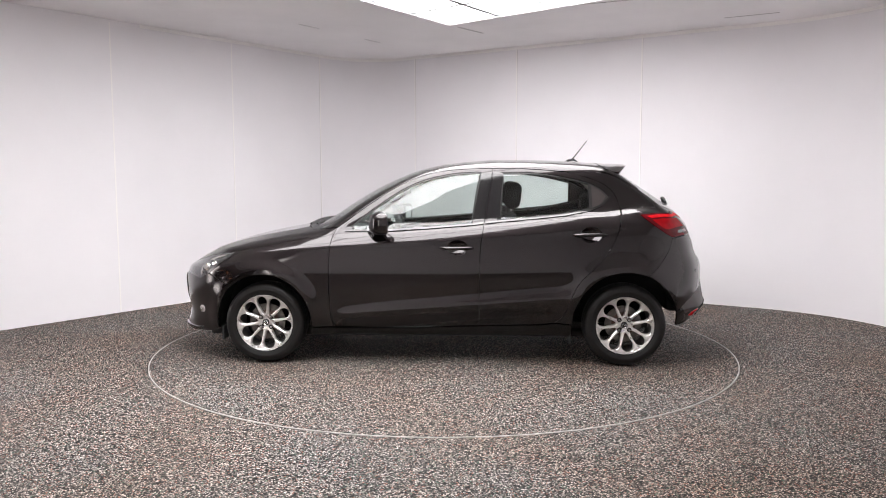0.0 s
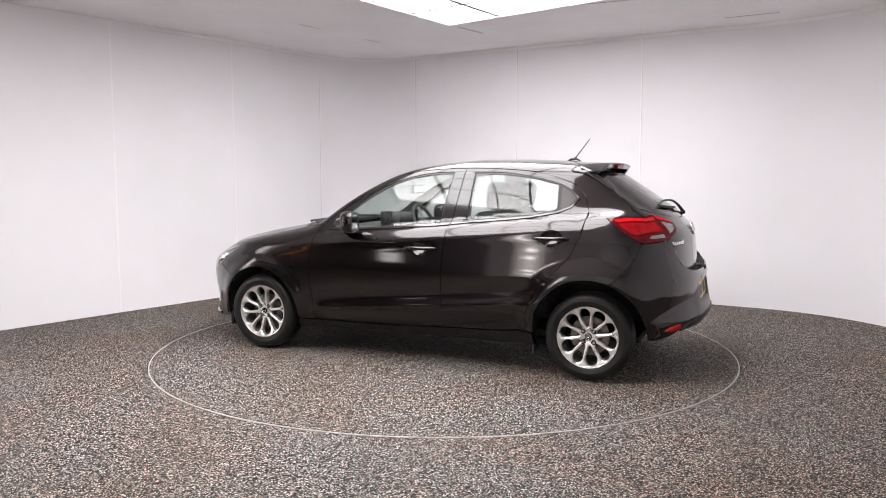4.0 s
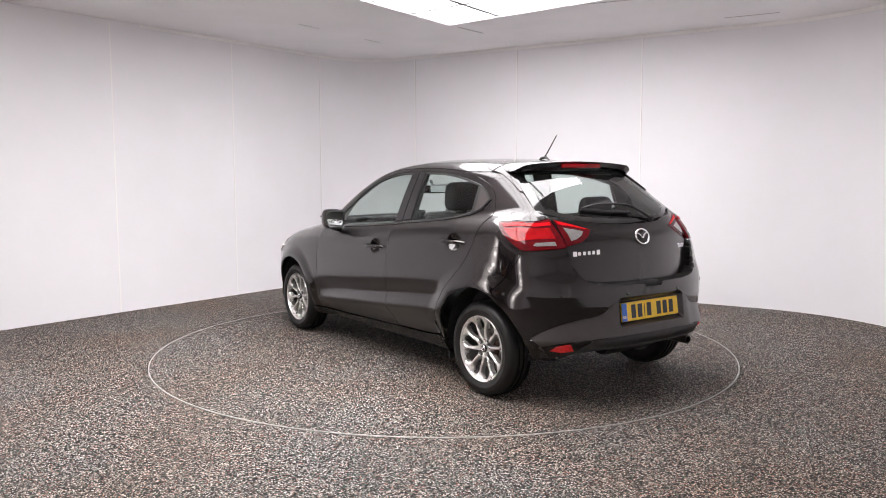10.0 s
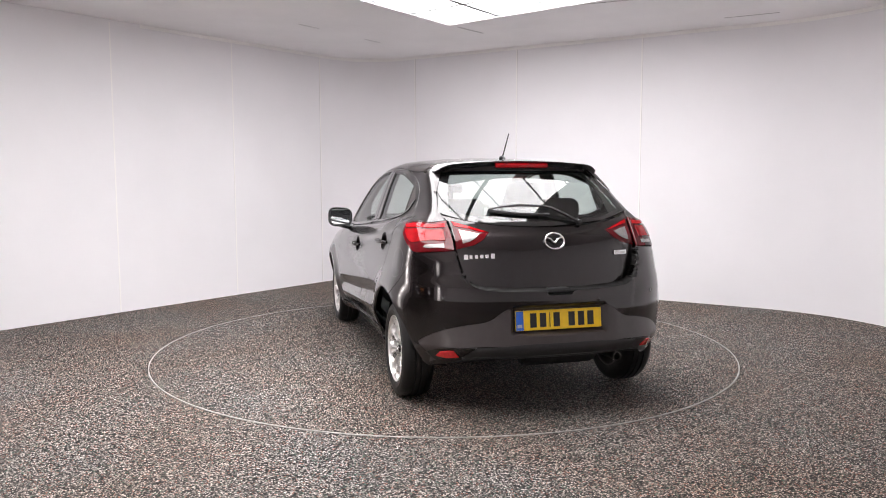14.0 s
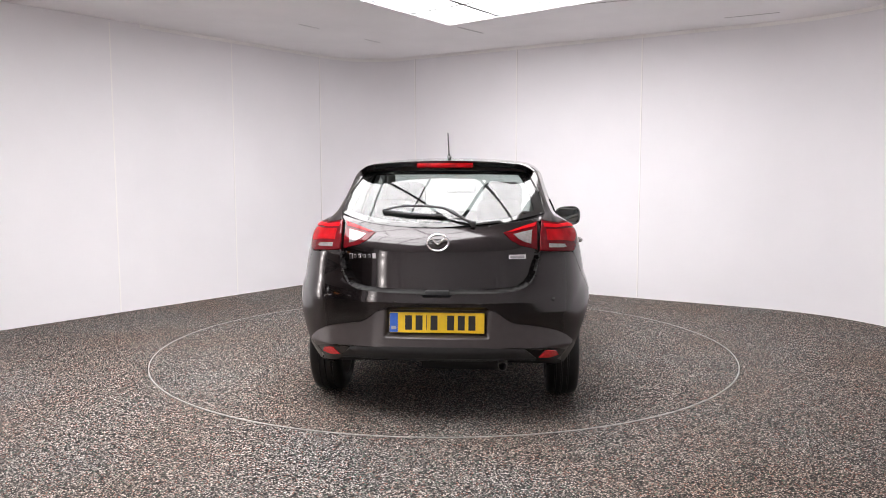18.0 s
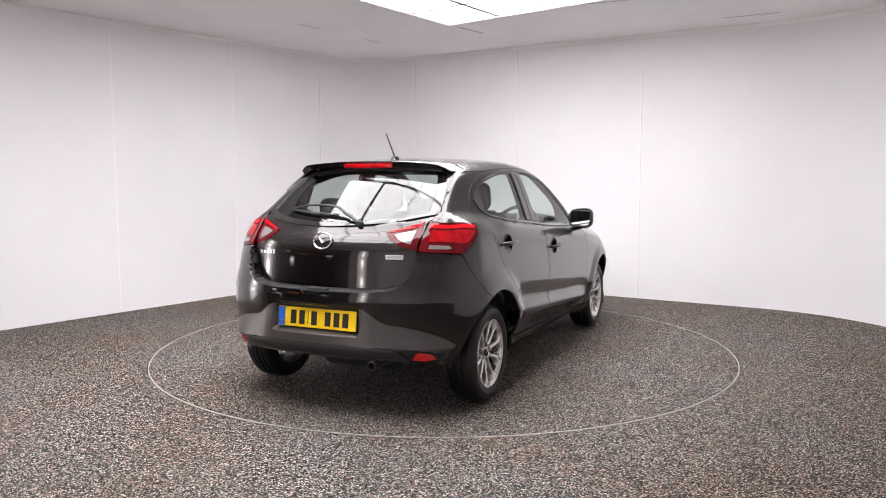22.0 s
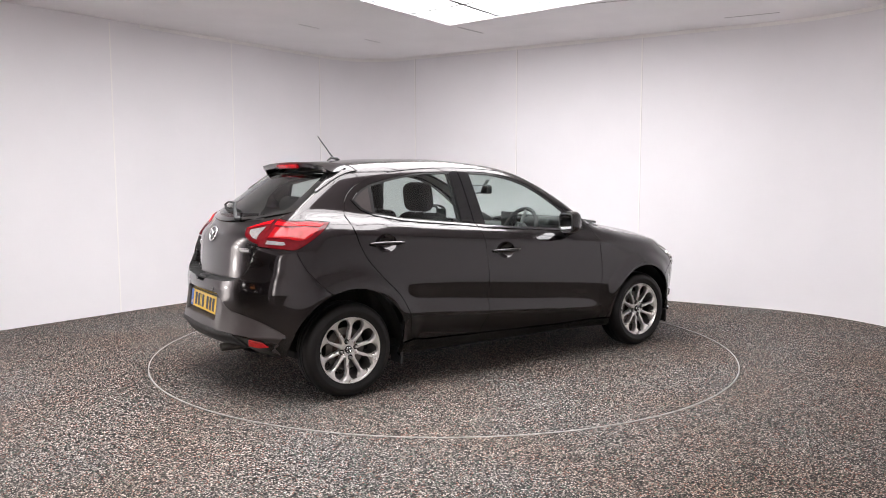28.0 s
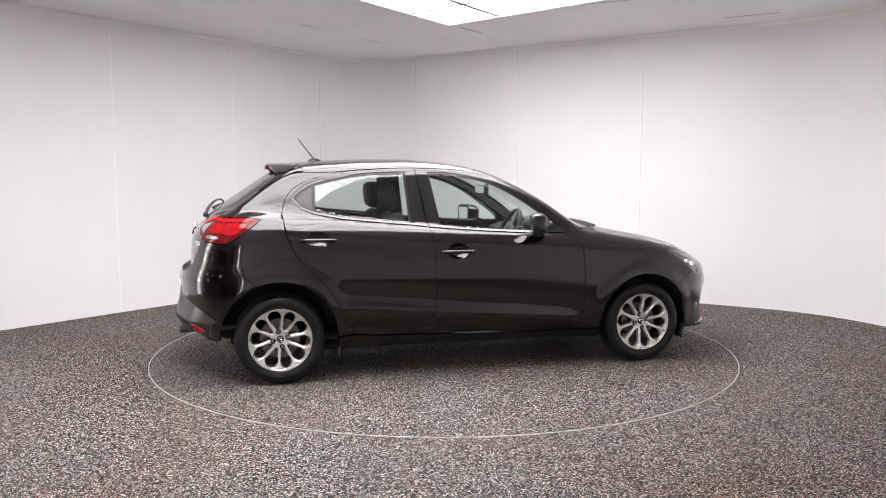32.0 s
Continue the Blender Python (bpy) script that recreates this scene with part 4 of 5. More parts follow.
    skin("bonnet", "top", o, M_PAINT, car, du=1.0)
    # front bumper
    ft = lambda y, z: lift("front", [(y, z)])[0]
    bl = [S(*p) for p in reversed(arc(AXLE_F, HUB_Z, ARCH_F + 0.003, 2, 46, 12))][::-1] + [S(1.713, 0.652), ft(0.66, 0.640), ft(0.50, 0.632), ft(0.25, 0.628), ft(0.0, 0.628)]
    bot = [S(1.632, 0.24), S(1.70, 0.215), ft(0.60, 0.20), ft(0.3, 0.20), ft(0.0, 0.20)]
    a, b = uv("nose", bl), uv("nose", bot)
    flip = lambda q: [np.array((-p[0], p[1])) for p in reversed(q[:-1])]
    skin("front_bumper", "nose", a + flip(a) + list(reversed(b + flip(b))), M_PAINT, car, h=0.016)
    o = [np.array(p) for p in ((0.46, 0.615), (0.30, 0.615), (-0.30, 0.615), (-0.46, 0.615), (-0.50, 0.52), (-0.36, 0.34), (0.36, 0.34), (0.50, 0.52))]
    skin("grille", "front", o, M_GLOSS, car, lift_by=0.006, label="black front grille")

    # tailgate lower panel
    gl = [(0.606, 1.128), (0.45, 1.092), (0.283, 1.068), (0.0, 1.056)]
    gtop = [np.array(p) for p in gl] + [np.array((-y, z)) for y, z in reversed(gl[:-1])]
    gsd = [(-0.562, 1.09), (-0.548, 0.955)] + [(-y, z) for y, z in (along_gate(a, 0.006) for a in reversed(EDGE_STEPS))] + [(0.0, 0.7225)]
    gside = [np.array(p) for p in gsd]
    gother = [np.array((-y, z)) for y, z in reversed(gsd[:-1])]
    gate = skin("tailgate", "rear", spline(gtop, 4) + gside + gother, M_PAINT, car, h=0.02)
    # wall closing the tailgate gap, coloured near black for the shade in it
    band = [along_gate(a, -0.011) for a in EDGE_STEPS]
    lip = [along_gate(a, 0.010) for a in EDGE_STEPS]
    o = [np.array((-y, z)) for y, z in reversed(band)] + [np.array(q) for q in band] + [np.array(q) for q in reversed(lip)] + [np.array((-y, z)) for y, z in lip]
    skin("gate_channel", "rear", o, M_UNDER, car, h=0.008, gap=0, depth=0, lift_by=-0.004, label="channel wall round the tailgate, black for the shade in the gap")
    # rear window and its black border
    rg = [(0.600, 1.135), (0.572, 1.22), (0.545, 1.30), (0.522, 1.352)]
    wt = [np.array(p) for p in rg] + [np.array((0.42, 1.376)), np.array((0.0, 1.379)), np.array((-0.42, 1.376))] + [np.array((-y, z)) for y, z in reversed(rg)]
    win = resample(spline(wt, 4) + spline([np.array((-0.600, 1.135))] + [np.array((-y, z)) for y, z in reversed(gl[1:-1])][::-1][::-1] + [np.array((0.0, 1.060))] + [np.array((y, z)) for y, z in reversed(gl[1:-1])] + [np.array((0.600, 1.135))], 4), 0.02)
    pane = [(0.535, 1.148), (0.515, 1.22), (0.488, 1.29), (0.455, 1.350), (0.40, 1.364), (0.0, 1.367)]
    pane = [np.array(p) for p in pane] + [np.array((-y, z)) for y, z in reversed(pane[:-1])]
    low = [np.array(p) for p in ((-0.535, 1.148), (-0.40, 1.112), (-0.2, 1.092), (0, 1.085), (0.2, 1.092), (0.40, 1.112), (0.535, 1.148))]
    pn = resample(spline(pane, 3) + spline(low, 4), 0.02)
    frit = skin("rear_window", "rear", win, M_FRIT, gate, holes=[pn], h=0.02, gap=0.001, label="rear window with a black border")
    skin("pane", "rear", pn, M_REARGLASS, frit, depth=0, gap=-0.001, h=0.02)

    # roof spoiler: the roof carried on behind the window, with drooping sides
    spoiler_line = lambda x: top_line(x) + 0.023 * (1 - step(x, -1.36, -1.16))

    def spoiler_value(p):
        x, y, z = p[:, 0], p[:, 1], p[:, 2]
        y2 = y * y
        gw = green_width(z) + green_taper(x) * np.clip(0.3 + 2.6 * (z - 1.0), 0.2, 1.4)
        return smax((np.abs(y) - gw) * 0.92, (z - (spoiler_line(x) - 0.085 * y2 - 0.12 * y2 ** 2)) * 0.8, 0.058)
    sp = lambda x, y: lift("top", [(x, y)], spoiler_value)[0]
    fr = [sp(-1.16, 0.525), sp(-1.138, 0.46), sp(-1.14, 0.3), sp(-1.143, 0.0)]
    bk = [sp(-1.222, 0.548), sp(-1.278, 0.535), sp(-1.322, 0.47), sp(-1.334, 0.40), sp(-1.339, 0.2), sp(-1.34, 0.0)]
    a, b = uv("roof", fr), uv("roof", bk)
    flip2 = lambda q: [np.array((p[0], -p[1])) for p in reversed(q[:-1])]
    skin("spoiler", "roof", spline(a + flip2(a), 4) + list(reversed(spline(b + flip2(b), 4))), M_PAINT, gate, depth=0.036, lift_by=0.003, value=spoiler_value, crisp=True, label="black roof spoiler over the rear window")
    for s in (1, -1):
        o = [np.array(p) * np.array((s, 1)) for p in ((0.563, 1.380), (0.488, 1.386), (0.522, 1.322), (0.566, 1.245), (0.580, 1.250))]
        skin("spoiler_fin", "rear", o, M_PAINT, gate, lift_by=0.008, depth=0.016, h=0.016)
    bm = box(-1.346, -1.32, -0.172, 0.172, 1.396, 1.424, 0.006)
    part("brake_lamp", bm, M_REDLENS, gate, "red high-level brake lamp")

    # rear bumper
    half_top = [S(-1.427, 0.652), S(-1.455, 0.672), S(-1.515, 0.732), S(-1.575, 0.817), S(-1.612, 0.912)] + [R(0.70, 0.918), R(0.62, 0.926), R(0.56, 0.932)] + [R(*along_gate(a, -0.0065)) for a in reversed(EDGE_STEPS[1:])] + [R(0.088, 0.709), R(0.070, 0.690), R(0.0, 0.689)]
    crease = uv("tail", [S(-1.694, 0.302), S(-1.730, 0.345), R(0.755, float(wing_edge(0.755))), R(0.72, float(wing_edge(0.72)))])
    for k in range(33):
        y = 0.68 - 0.68 * k / 32
        z = float(wing_edge(y)) - 0.001
        crease.append(np.array((math.atan2(y, -(float(rear_low(z)) + 0.20 * y ** 2 + 0.35 * y ** 4 - CYL_X["tail"])), z)))
    bot = [S(*p) for p in arc(AXLE_R, HUB_Z, ARCH_R + 0.002, 113, 183, 14)] + [S(-1.664, 0.286), S(-1.688, 0.287)]
    brow = [S(-1.694, 0.299), S(-1.735, 0.318), R(0.72, 0.365), R(0.66, 0.393), R(0.58, 0.408), R(0.475, 0.413)]
    foot = [R(0.475, 0.392), R(0.525, 0.345), R(0.58, 0.305), R(0.64, 0.290), R(0.70, 0.284), S(-1.75, 0.280), S(-1.692, 0.284)]
    low = brow + [R(0.42, 0.416), R(0.2, 0.418), R(0.0, 0.418)]
    mir = lambda q: [np.array((-p[0], p[1])) for p in reversed(q[:-1])]
    a = uv("tail", half_top)
    b = uv("tail", bot) + crease
    bumper = skin("rear_bumper", "tail", a + mir(a) + list(reversed(b + mir(b))), M_PAINT, car, h=0.014, gap=0.001)
    c = crease
    d = uv("tail", low)
    skin("lower_bumper", "tail", c + mir(c) + list(reversed(d + mir(d))), M_SATIN, bumper, h=0.012, gap=0.001, lift_by=0.001, label="satin dark grey lower bumper")
    o = uv("tail", [R(0.48, 0.410), R(0.2, 0.428), R(0.0, 0.428), R(-0.2, 0.428), R(-0.48, 0.410), R(-0.545, 0.345), R(-0.42, 0.352), R(0, 0.345), R(0.42, 0.352), R(0.545, 0.345)])
    skin("lower_valance", "tail", o, M_PLASTIC, car, lift_by=0.008, depth=0.03, label="black lower valance under the bumper")
    lip = [Vector(R(y, 0.352 - 0.012 * (abs(y) > 0.45))) + Vector((-0.004, 0, 0)) for y in (-0.54, -0.43, -0.3, -0.15, 0.0, 0.15, 0.3, 0.43, 0.54)]
    part("valance_lip", tube(spline(lip, 4), 0.010, 8), M_PLASTIC, car)
    for s in (1, -1):
        skin("bumper_corner", "tail", tail_uv(brow + foot, s), M_PAINT, bumper, h=0.013, gap=0.001, lift_by=-0.001)
        o = tail_uv([R(0.672, 0.349), R(0.658, 0.378), R(0.612, 0.391), R(0.592, 0.389), R(0.556, 0.347), R(0.62, 0.339)], s)
        skin("reflector", "tail", o, M_REFLECT, bumper, lift_by=0.006, depth=0.012, h=0.015, label="red rear reflector")

    # number plate, leaning with the bumper
    lean = Matrix.Translation((-1.918, 0, 0.5485)) @ pose(0, 0, 0, 0, 7, 0)
    plate = part("number_plate", box(-0.005, 0.005, -0.26, 0.26, -0.0555, 0.0555, 0.003, m=lean), M_YELLOW, car, "yellow rear number plate with a blue end band", smooth=False)
    part("blue_band", box(-0.0062, 0.004, 0.214, 0.258, -0.053, 0.053, m=lean), M_BLUE, plate, smooth=False)
    part("band_mark", box(-0.0070, 0.003, 0.222, 0.250, -0.038, -0.020, m=lean), M_SILVERTRIM, plate, smooth=False)
    yy = 0.178
    for w in (0.05, 0.05, 0.016, 0.05, None, 0.05, 0.05, 0.05):
        if w is None:
            yy -= 0.033
            continue
        part("mark", box(-0.0066, 0.003, yy - w + 0.008, yy - 0.004, -0.0395, 0.0395, m=lean), M_INK, plate, smooth=False)
        yy -= w + 0.008

    # wheels
    face = wheel_face()
    for ax, half in ((AXLE_F, 0.790), (AXLE_R, 0.800)):
        for s in (1, -1):
            wheel(car, ax, s * half, s, face, 0 if s > 0 else -32)
    underbody(car)
    return car


def wheel_face():
    """The front of a ten-spoke alloy wheel: a disc with ten drop-shaped openings."""
    outer = [np.array((0.1955 * math.cos(2 * math.pi * k / 80), 0.1955 * math.sin(2 * math.pi * k / 80))) for k in range(80)]
    holes = []
    for k in range(10):
        w = 2 * math.pi * (k + 0.5) / 10 + radians(9 - 54)
        wide = 0.0415 if k % 2 == 0 else 0.0355
        half = [(0.056, 0.0), (0.066, 0.009), (0.085, 0.0175), (0.108, 0.026 if k % 2 == 0 else 0.0235), (0.128, wide * 0.88), (0.146, wide), (0.165, wide * 0.93), (0.179, wide * 0.74), (0.1875, wide * 0.42), (0.1895, 0.0)]
        pts = half + [(r, -q) for r, q in reversed(half[1:-1])]
        c, sn = math.cos(w), math.sin(w)
        lp = spline([np.array(p) for p in pts] + [np.array(pts[0])], 3)[:-1]
        out = []
        for r, q in lp:
            out.append(np.array((r * c - q * sn, r * sn + q * c)))
        holes.append(np.array(out))
    return fill(np.array(outer), holes, 0.0055)


def wheel(car, ax, y0, s, face, turn):
    """y0: the wheel's outer face; s: +1 on the left-hand side; turn: degrees by which it has rolled."""
    root = new("wheel")
    root.parent = car
    root.location = (ax, y0, WHEEL_Z)
    if s < 0:
        root.rotation_euler = (0, 0, math.pi)
    root.rotation_euler.rotate_axis("Y", radians(turn))
    R0, D = TYRE_R, TYRE_R - 0.0085
    tyre = [(0.197, -0.175), (0.205, -0.178), (0.230, -0.182), (0.260, -0.178), (0.280, -0.165), (0.288, -0.15), (R0 - 0.0035, -0.135), (D, -0.133), (D, -0.126), (R0 - 0.0005, -0.124),
            (R0, -0.098), (D, -0.096), (D, -0.089), (R0, -0.087), (R0, -0.063), (D, -0.061), (D, -0.054), (R0 - 0.0005, -0.052), (R0 - 0.0035, -0.035), (0.288, -0.022),
            (0.279, -0.004), (0.268, 0.006), (0.256, 0.0105), (0.249, 0.0105), (0.247, 0.0118), (0.236, 0.0118), (0.234, 0.0105), (0.219, 0.007), (0.209, 0.003), (0.2045, -0.004), (0.198, -0.006)]
    part("tyre", lathe(tyre, (0, 0, 0), 72), M_RUBBER, root, "black rubber tyre")
    rim = part("rim", lathe([(0.2025, -0.004), (0.2045, 0.002), (0.2025, 0.005), (0.198, 0.004), (0.195, -0.003), (0.190, -0.013)], (0, 0, 0), 64), M_ALLOY, root, "silver alloy rim")
    part("rim_barrel", lathe([(0.1915, -0.012), (0.188, -0.03), (0.182, -0.09), (0.178, -0.15), (0.19, -0.17), (0.198, -0.172)], (0, 0, 0), 48), M_BARREL, rim, "grey rim barrel, darkened for shade behind the spokes")
    vs, f, loops = face

    def dish(r):
        return -0.012 - 0.018 * np.clip((0.15 - r) / 0.12, 0, 1) ** 1.3 + 0.008 * step(r, 0.15, 0.19)
    r = np.hypot(vs[:, 0], vs[:, 1])
    edge = np.minimum(gap_to(loops[1:], vs), 0.008) / 0.008
    seat = np.ones(len(vs))
    for k in range(4):
        w = radians(45 + 90 * k)
        seat = np.minimum(seat, step(np.hypot(vs[:, 0] - 0.05 * math.cos(w), vs[:, 1] - 0.05 * math.sin(w)), 0.012, 0.018))
    y = dish(r) - 0.007 * (1 - edge) ** 1.3 * step(r, 0.050, 0.066) * (r < 0.192) - 0.012 * (1 - seat)
    verts = [(a[0], b, a[1]) for a, b in zip(vs, y)]
    faces = [tuple(int(q) for q in t) for t in f]
    for lp in loops:
        b = len(verts)
        rr = np.hypot(lp[:, 0], lp[:, 1])
        for q, w in zip(lp, rr):
            verts.append((q[0], float(dish(w)) - (0.007 * float(step(w, 0.050, 0.066)) if w < 0.192 else 0), q[1]))
        for q, w in zip(lp, rr):
            verts.append((q[0], float(dish(w)) - 0.040, q[1]))
        n = len(lp)
        faces += [(b + i, b + (i + 1) % n, b + n + (i + 1) % n, b + n + i) for i in range(n)]
    me = bpy.data.meshes.new("spokes")
    me.from_pydata(verts, [], faces)
    bm = bmesh.new()
    bm.from_mesh(me)
    bmesh.ops.remove_doubles(bm, verts=list(bm.verts), dist=1e-5)
    bmesh.ops.recalc_face_normals(bm, faces=list(bm.faces))
    if sum(q.normal.y * q.calc_area() for q in bm.faces) < 0:
        bmesh.ops.reverse_faces(bm, faces=list(bm.faces))
    part("spokes", bm, M_ALLOY, root, "ten-spoke silver alloy wheel")
    part("centre_cap", lathe([(0.0001, -0.018), (0.015, -0.0185), (0.0225, -0.021), (0.0255, -0.034)], (0, 0, 0), 28), M_GLOSS, root, "round black centre cap")
    part("cap_ring", lathe([(0.013, -0.0180), (0.0150, -0.0160), (0.0170, -0.0185)], (0, 0, 0), 28), M_CHROME, root)
    part("cap_mark", tube([(-0.011, -0.0165, 0.006), (-0.004, -0.0160, 0.002), (0.0, -0.0158, -0.004), (0.004, -0.0160, 0.002), (0.011, -0.0165, 0.006)], 0.0022, 6), M_CHROME, root)
    for k in range(4):
        w = radians(45 + 90 * k)
        at = (0.05 * math.cos(w), 0, 0.05 * math.sin(w))
        bolt = part("wheel_bolt", lathe([(0.0001, -0.012), (0.0055, -0.012), (0.0085, -0.0145), (0.0095, -0.036)], at, 6), M_BOLT, root, smooth=False)
        part("bolt_seat", lathe([(0.0160, -0.0285), (0.0140, -0.0300), (0.0090, -0.0375), (0.0001, -0.0375)], at, 20), M_GLOSS, bolt)
    part("brake_disc", lathe([(0.055, -0.075), (0.13, -0.075), (0.13, -0.09), (0.055, -0.09)], (0, 0, 0), 40), M_DISC, root, "grey steel brake disc")
    part("brake_hub", lathe([(0.0001, -0.055), (0.055, -0.06), (0.085, -0.068), (0.088, -0.10), (0.0001, -0.10)], (0, 0, 0), 28), M_HUBRUST, root, "rusty brown wheel hub")
    part("valve", lathe([(0.0001, 0.0), (0.003, 0.0), (0.004, -0.03)], (0.184, -0.012, 0.02), 8), M_CHROME, root)


def underbody(car):
    # wheel wells and the floor pan
    for ax, r in ((AXLE_F, ARCH_F), (AXLE_R, ARCH_R)):
        for s in (1, -1):
            verts, faces = [], []
            n = 30
            for k in range(n + 1):
                w = radians((-14 if ax < 0 else -8) + (180 if ax < 0 else 196) * k / n)
                for q, rr in ((0.768, r + 0.012), (0.44, r + 0.03)):
                    verts.append((ax + rr * math.cos(w), s * q, HUB_Z + rr * math.sin(w)))
            for k in range(n):
                faces.append((2 * k, 2 * k + 1, 2 * k + 3, 2 * k + 2))
            faces.append(tuple(2 * k + 1 for k in range(n + 1)))
            me = bpy.data.meshes.new("wheel_well")
            me.from_pydata(verts, [], faces)
            part("wheel_well", me, M_UNDER, car)
    part("floor_pan", box(-1.25, 1.75, -0.60, 0.60, 0.17, 0.23, 0.02), M_UNDER, car)
    part("floor_pan", box(-0.85, 0.88, -0.705, 0.705, 0.19, 0.25, 0.02), M_UNDER, car)
    part("inner_bumper", box(-1.86, -1.64, -0.48, 0.48, 0.34, 0.66, 0.04), M_UNDER, car)
    part("inner_nose", box(1.62, 1.86, -0.44, 0.44, 0.24, 0.58, 0.04), M_UNDER, car)


def oval_dish(cx, cz, rx, rz, s, depth, tilt=0.0):
    """A shallow oval bowl let into the door behind a handle, with a thin lip."""
    verts, faces = [], []
    rings, n = 6, 28
    for i in range(rings + 1):
        q = i / rings
        for k in range(n):
            w = 2 * math.pi * k / n
            verts.append((cx + rx * q * math.cos(w), cz + rz * q * math.sin(w) + tilt * rx * q * math.cos(w), q))
    p = lift("left" if s > 0 else "right", [(v[0], v[1]) for v in verts])
    m = body_normal(p)
    q = np.array([v[2] for v in verts])
    p = p + m * (0.0006 - depth * (1 - q ** 2) * 0.25)[:, None]
    for i in range(rings):
        for k in range(n):
            a, b = i * n + k, i * n + (k + 1) % n
            faces.append((a, b, b + n, a + n) if s > 0 else (a, a + n, b + n, b))
    me = bpy.data.meshes.new("handle_recess")
    me.from_pydata([tuple(v) for v in p], [], faces)
    bm = bmesh.new()
    bm.from_mesh(me)
    bmesh.ops.remove_doubles(bm, verts=list(bm.verts), dist=1e-6)
    return bm


def door_handle(door, x0, x1, z, s):
    """A bar handle that stands off the door over a bowl."""
    pts = [S(x0 + (x1 - x0) * k / 10, z - 0.004 * math.sin(math.pi * k / 10), s) for k in range(11)]
    n = body_normal(np.array(pts))
    stand = [0.006 + 0.030 * math.sin(math.pi * min(max(k / 10, 0), 1)) ** 0.45 for k in range(11)]
    line = [p + m * d for p, m, d in zip(pts, n, stand)]
    rad = [0.009, 0.012, 0.0135, 0.014, 0.014, 0.014, 0.014, 0.014, 0.0135, 0.012, 0.009]
    h = part("door_handle", tube(line, rad, 12, flat=0.9), M_PAINT, door, "gloss black bar door handle")
    part("handle_recess", oval_dish((x0 + x1) / 2 - 0.005, z + 0.002, 0.0745, 0.0545, s, 0.13), M_PAINT, door)
    return h


def wing_mirror(car, s):
    root = new("wing_mirror")
    root.parent = car
    tagged(root, "gloss black wing mirror")
    bm = bmesh.new()
    bmesh.ops.create_uvsphere(bm, u_segments=28, v_segments=18, radius=1)
    for v in bm.verts:
        x, y, z = v.co
        # a rounded block, blunt towards the rear where the glass sits
        f = lambda a, p: math.copysign(abs(a) ** p, a)
        x, y, z = f(x, 0.75), f(y, 0.62), f(z, 0.66)
        x = max(x, -0.42)
        v.co = (0.433 + 0.078 * x - 0.03 * y, s * (0.880 + 0.102 * y), 1.016 + (0.078 + 0.004 * y) * z + 0.004 * y)
    bmesh.ops.recalc_face_normals(bm, faces=list(bm.faces))
    part("mirror_housing", bm, M_PAINT, root, "gloss black mirror housing")
    m = Matrix.Translation((0.397, s * 0.884, 1.016)) @ pose(0, 0, 0, 0, 0, s * 14)
    bm = bmesh.new()
    shape = spline([Vector((0.0, 0.080 * f1, 0.054 * f2)) for f1, f2 in ((-1, -0.5), (-0.78, -0.92), (0.0, -1.0), (0.75, -0.95), (1, -0.5), (1, 0.5), (0.8, 0.95), (0.0, 1.0), (-0.8, 0.92), (-1, 0.6), (-1, -0.5))], 4)[:-1]
    lo = [bm.verts.new(Vector(v) + Vector((0.004, 0, 0))) for v in shape]
    hi = [bm.verts.new(Vector(v) - Vector((0.004, 0, 0))) for v in shape]
    bm.faces.new(lo)
    bm.faces.new(list(reversed(hi)))
    for i in range(len(lo)):
        bm.faces.new((lo[i], hi[i], hi[(i + 1) % len(lo)], lo[(i + 1) % len(lo)]))
    bmesh.ops.recalc_face_normals(bm, faces=list(bm.faces))
    bm.transform(m)
    part("mirror_glass", bm, M_MIRROR, root, "mirror glass", smooth=False)
    part("mirror_rim", tube([m @ Vector((-0.003, 0.088 * f1, 0.060 * f2)) for f1, f2 in ((-1, -0.75), (-0.8, -1), (0.75, -1), (1, -0.6), (1, 0.65), (0.8, 1), (-0.8, 1), (-1, 0.8))], 0.006, 8, closed=True), M_PLASTIC, root)
    b = [Vector((0.50, s * 0.72, 0.955)), Vector((0.50, s * 0.76, 0.940)), Vector((0.48, s * 0.81, 0.930)), Vector((0.46, s * 0.86, 0.945)), Vector((0.45, s * 0.89, 0.975))]
    part("mirror_foot", tube(b, [0.040, 0.036, 0.030, 0.034, 0.042], 14, flat=0.62), M_GLOSS, root, "black mirror foot")
    part("indicator", tube([Vector((0.535 - 0.006 * k * k * 0.1, s * (0.86 + 0.012 * k), 1.035)) for k in range(9)], 0.006, 8), M_CLEAR, root, "slim clear indicator")
    side = "left" if s > 0 else "right"
    o = [np.array(p) for p in ((0.700, 0.972), (0.655, 1.004), (0.640, 0.972))]
    skin("mirror_triangle", side, o, M_GLOSS, root, lift_by=0.001, h=0.02, depth=0.004)


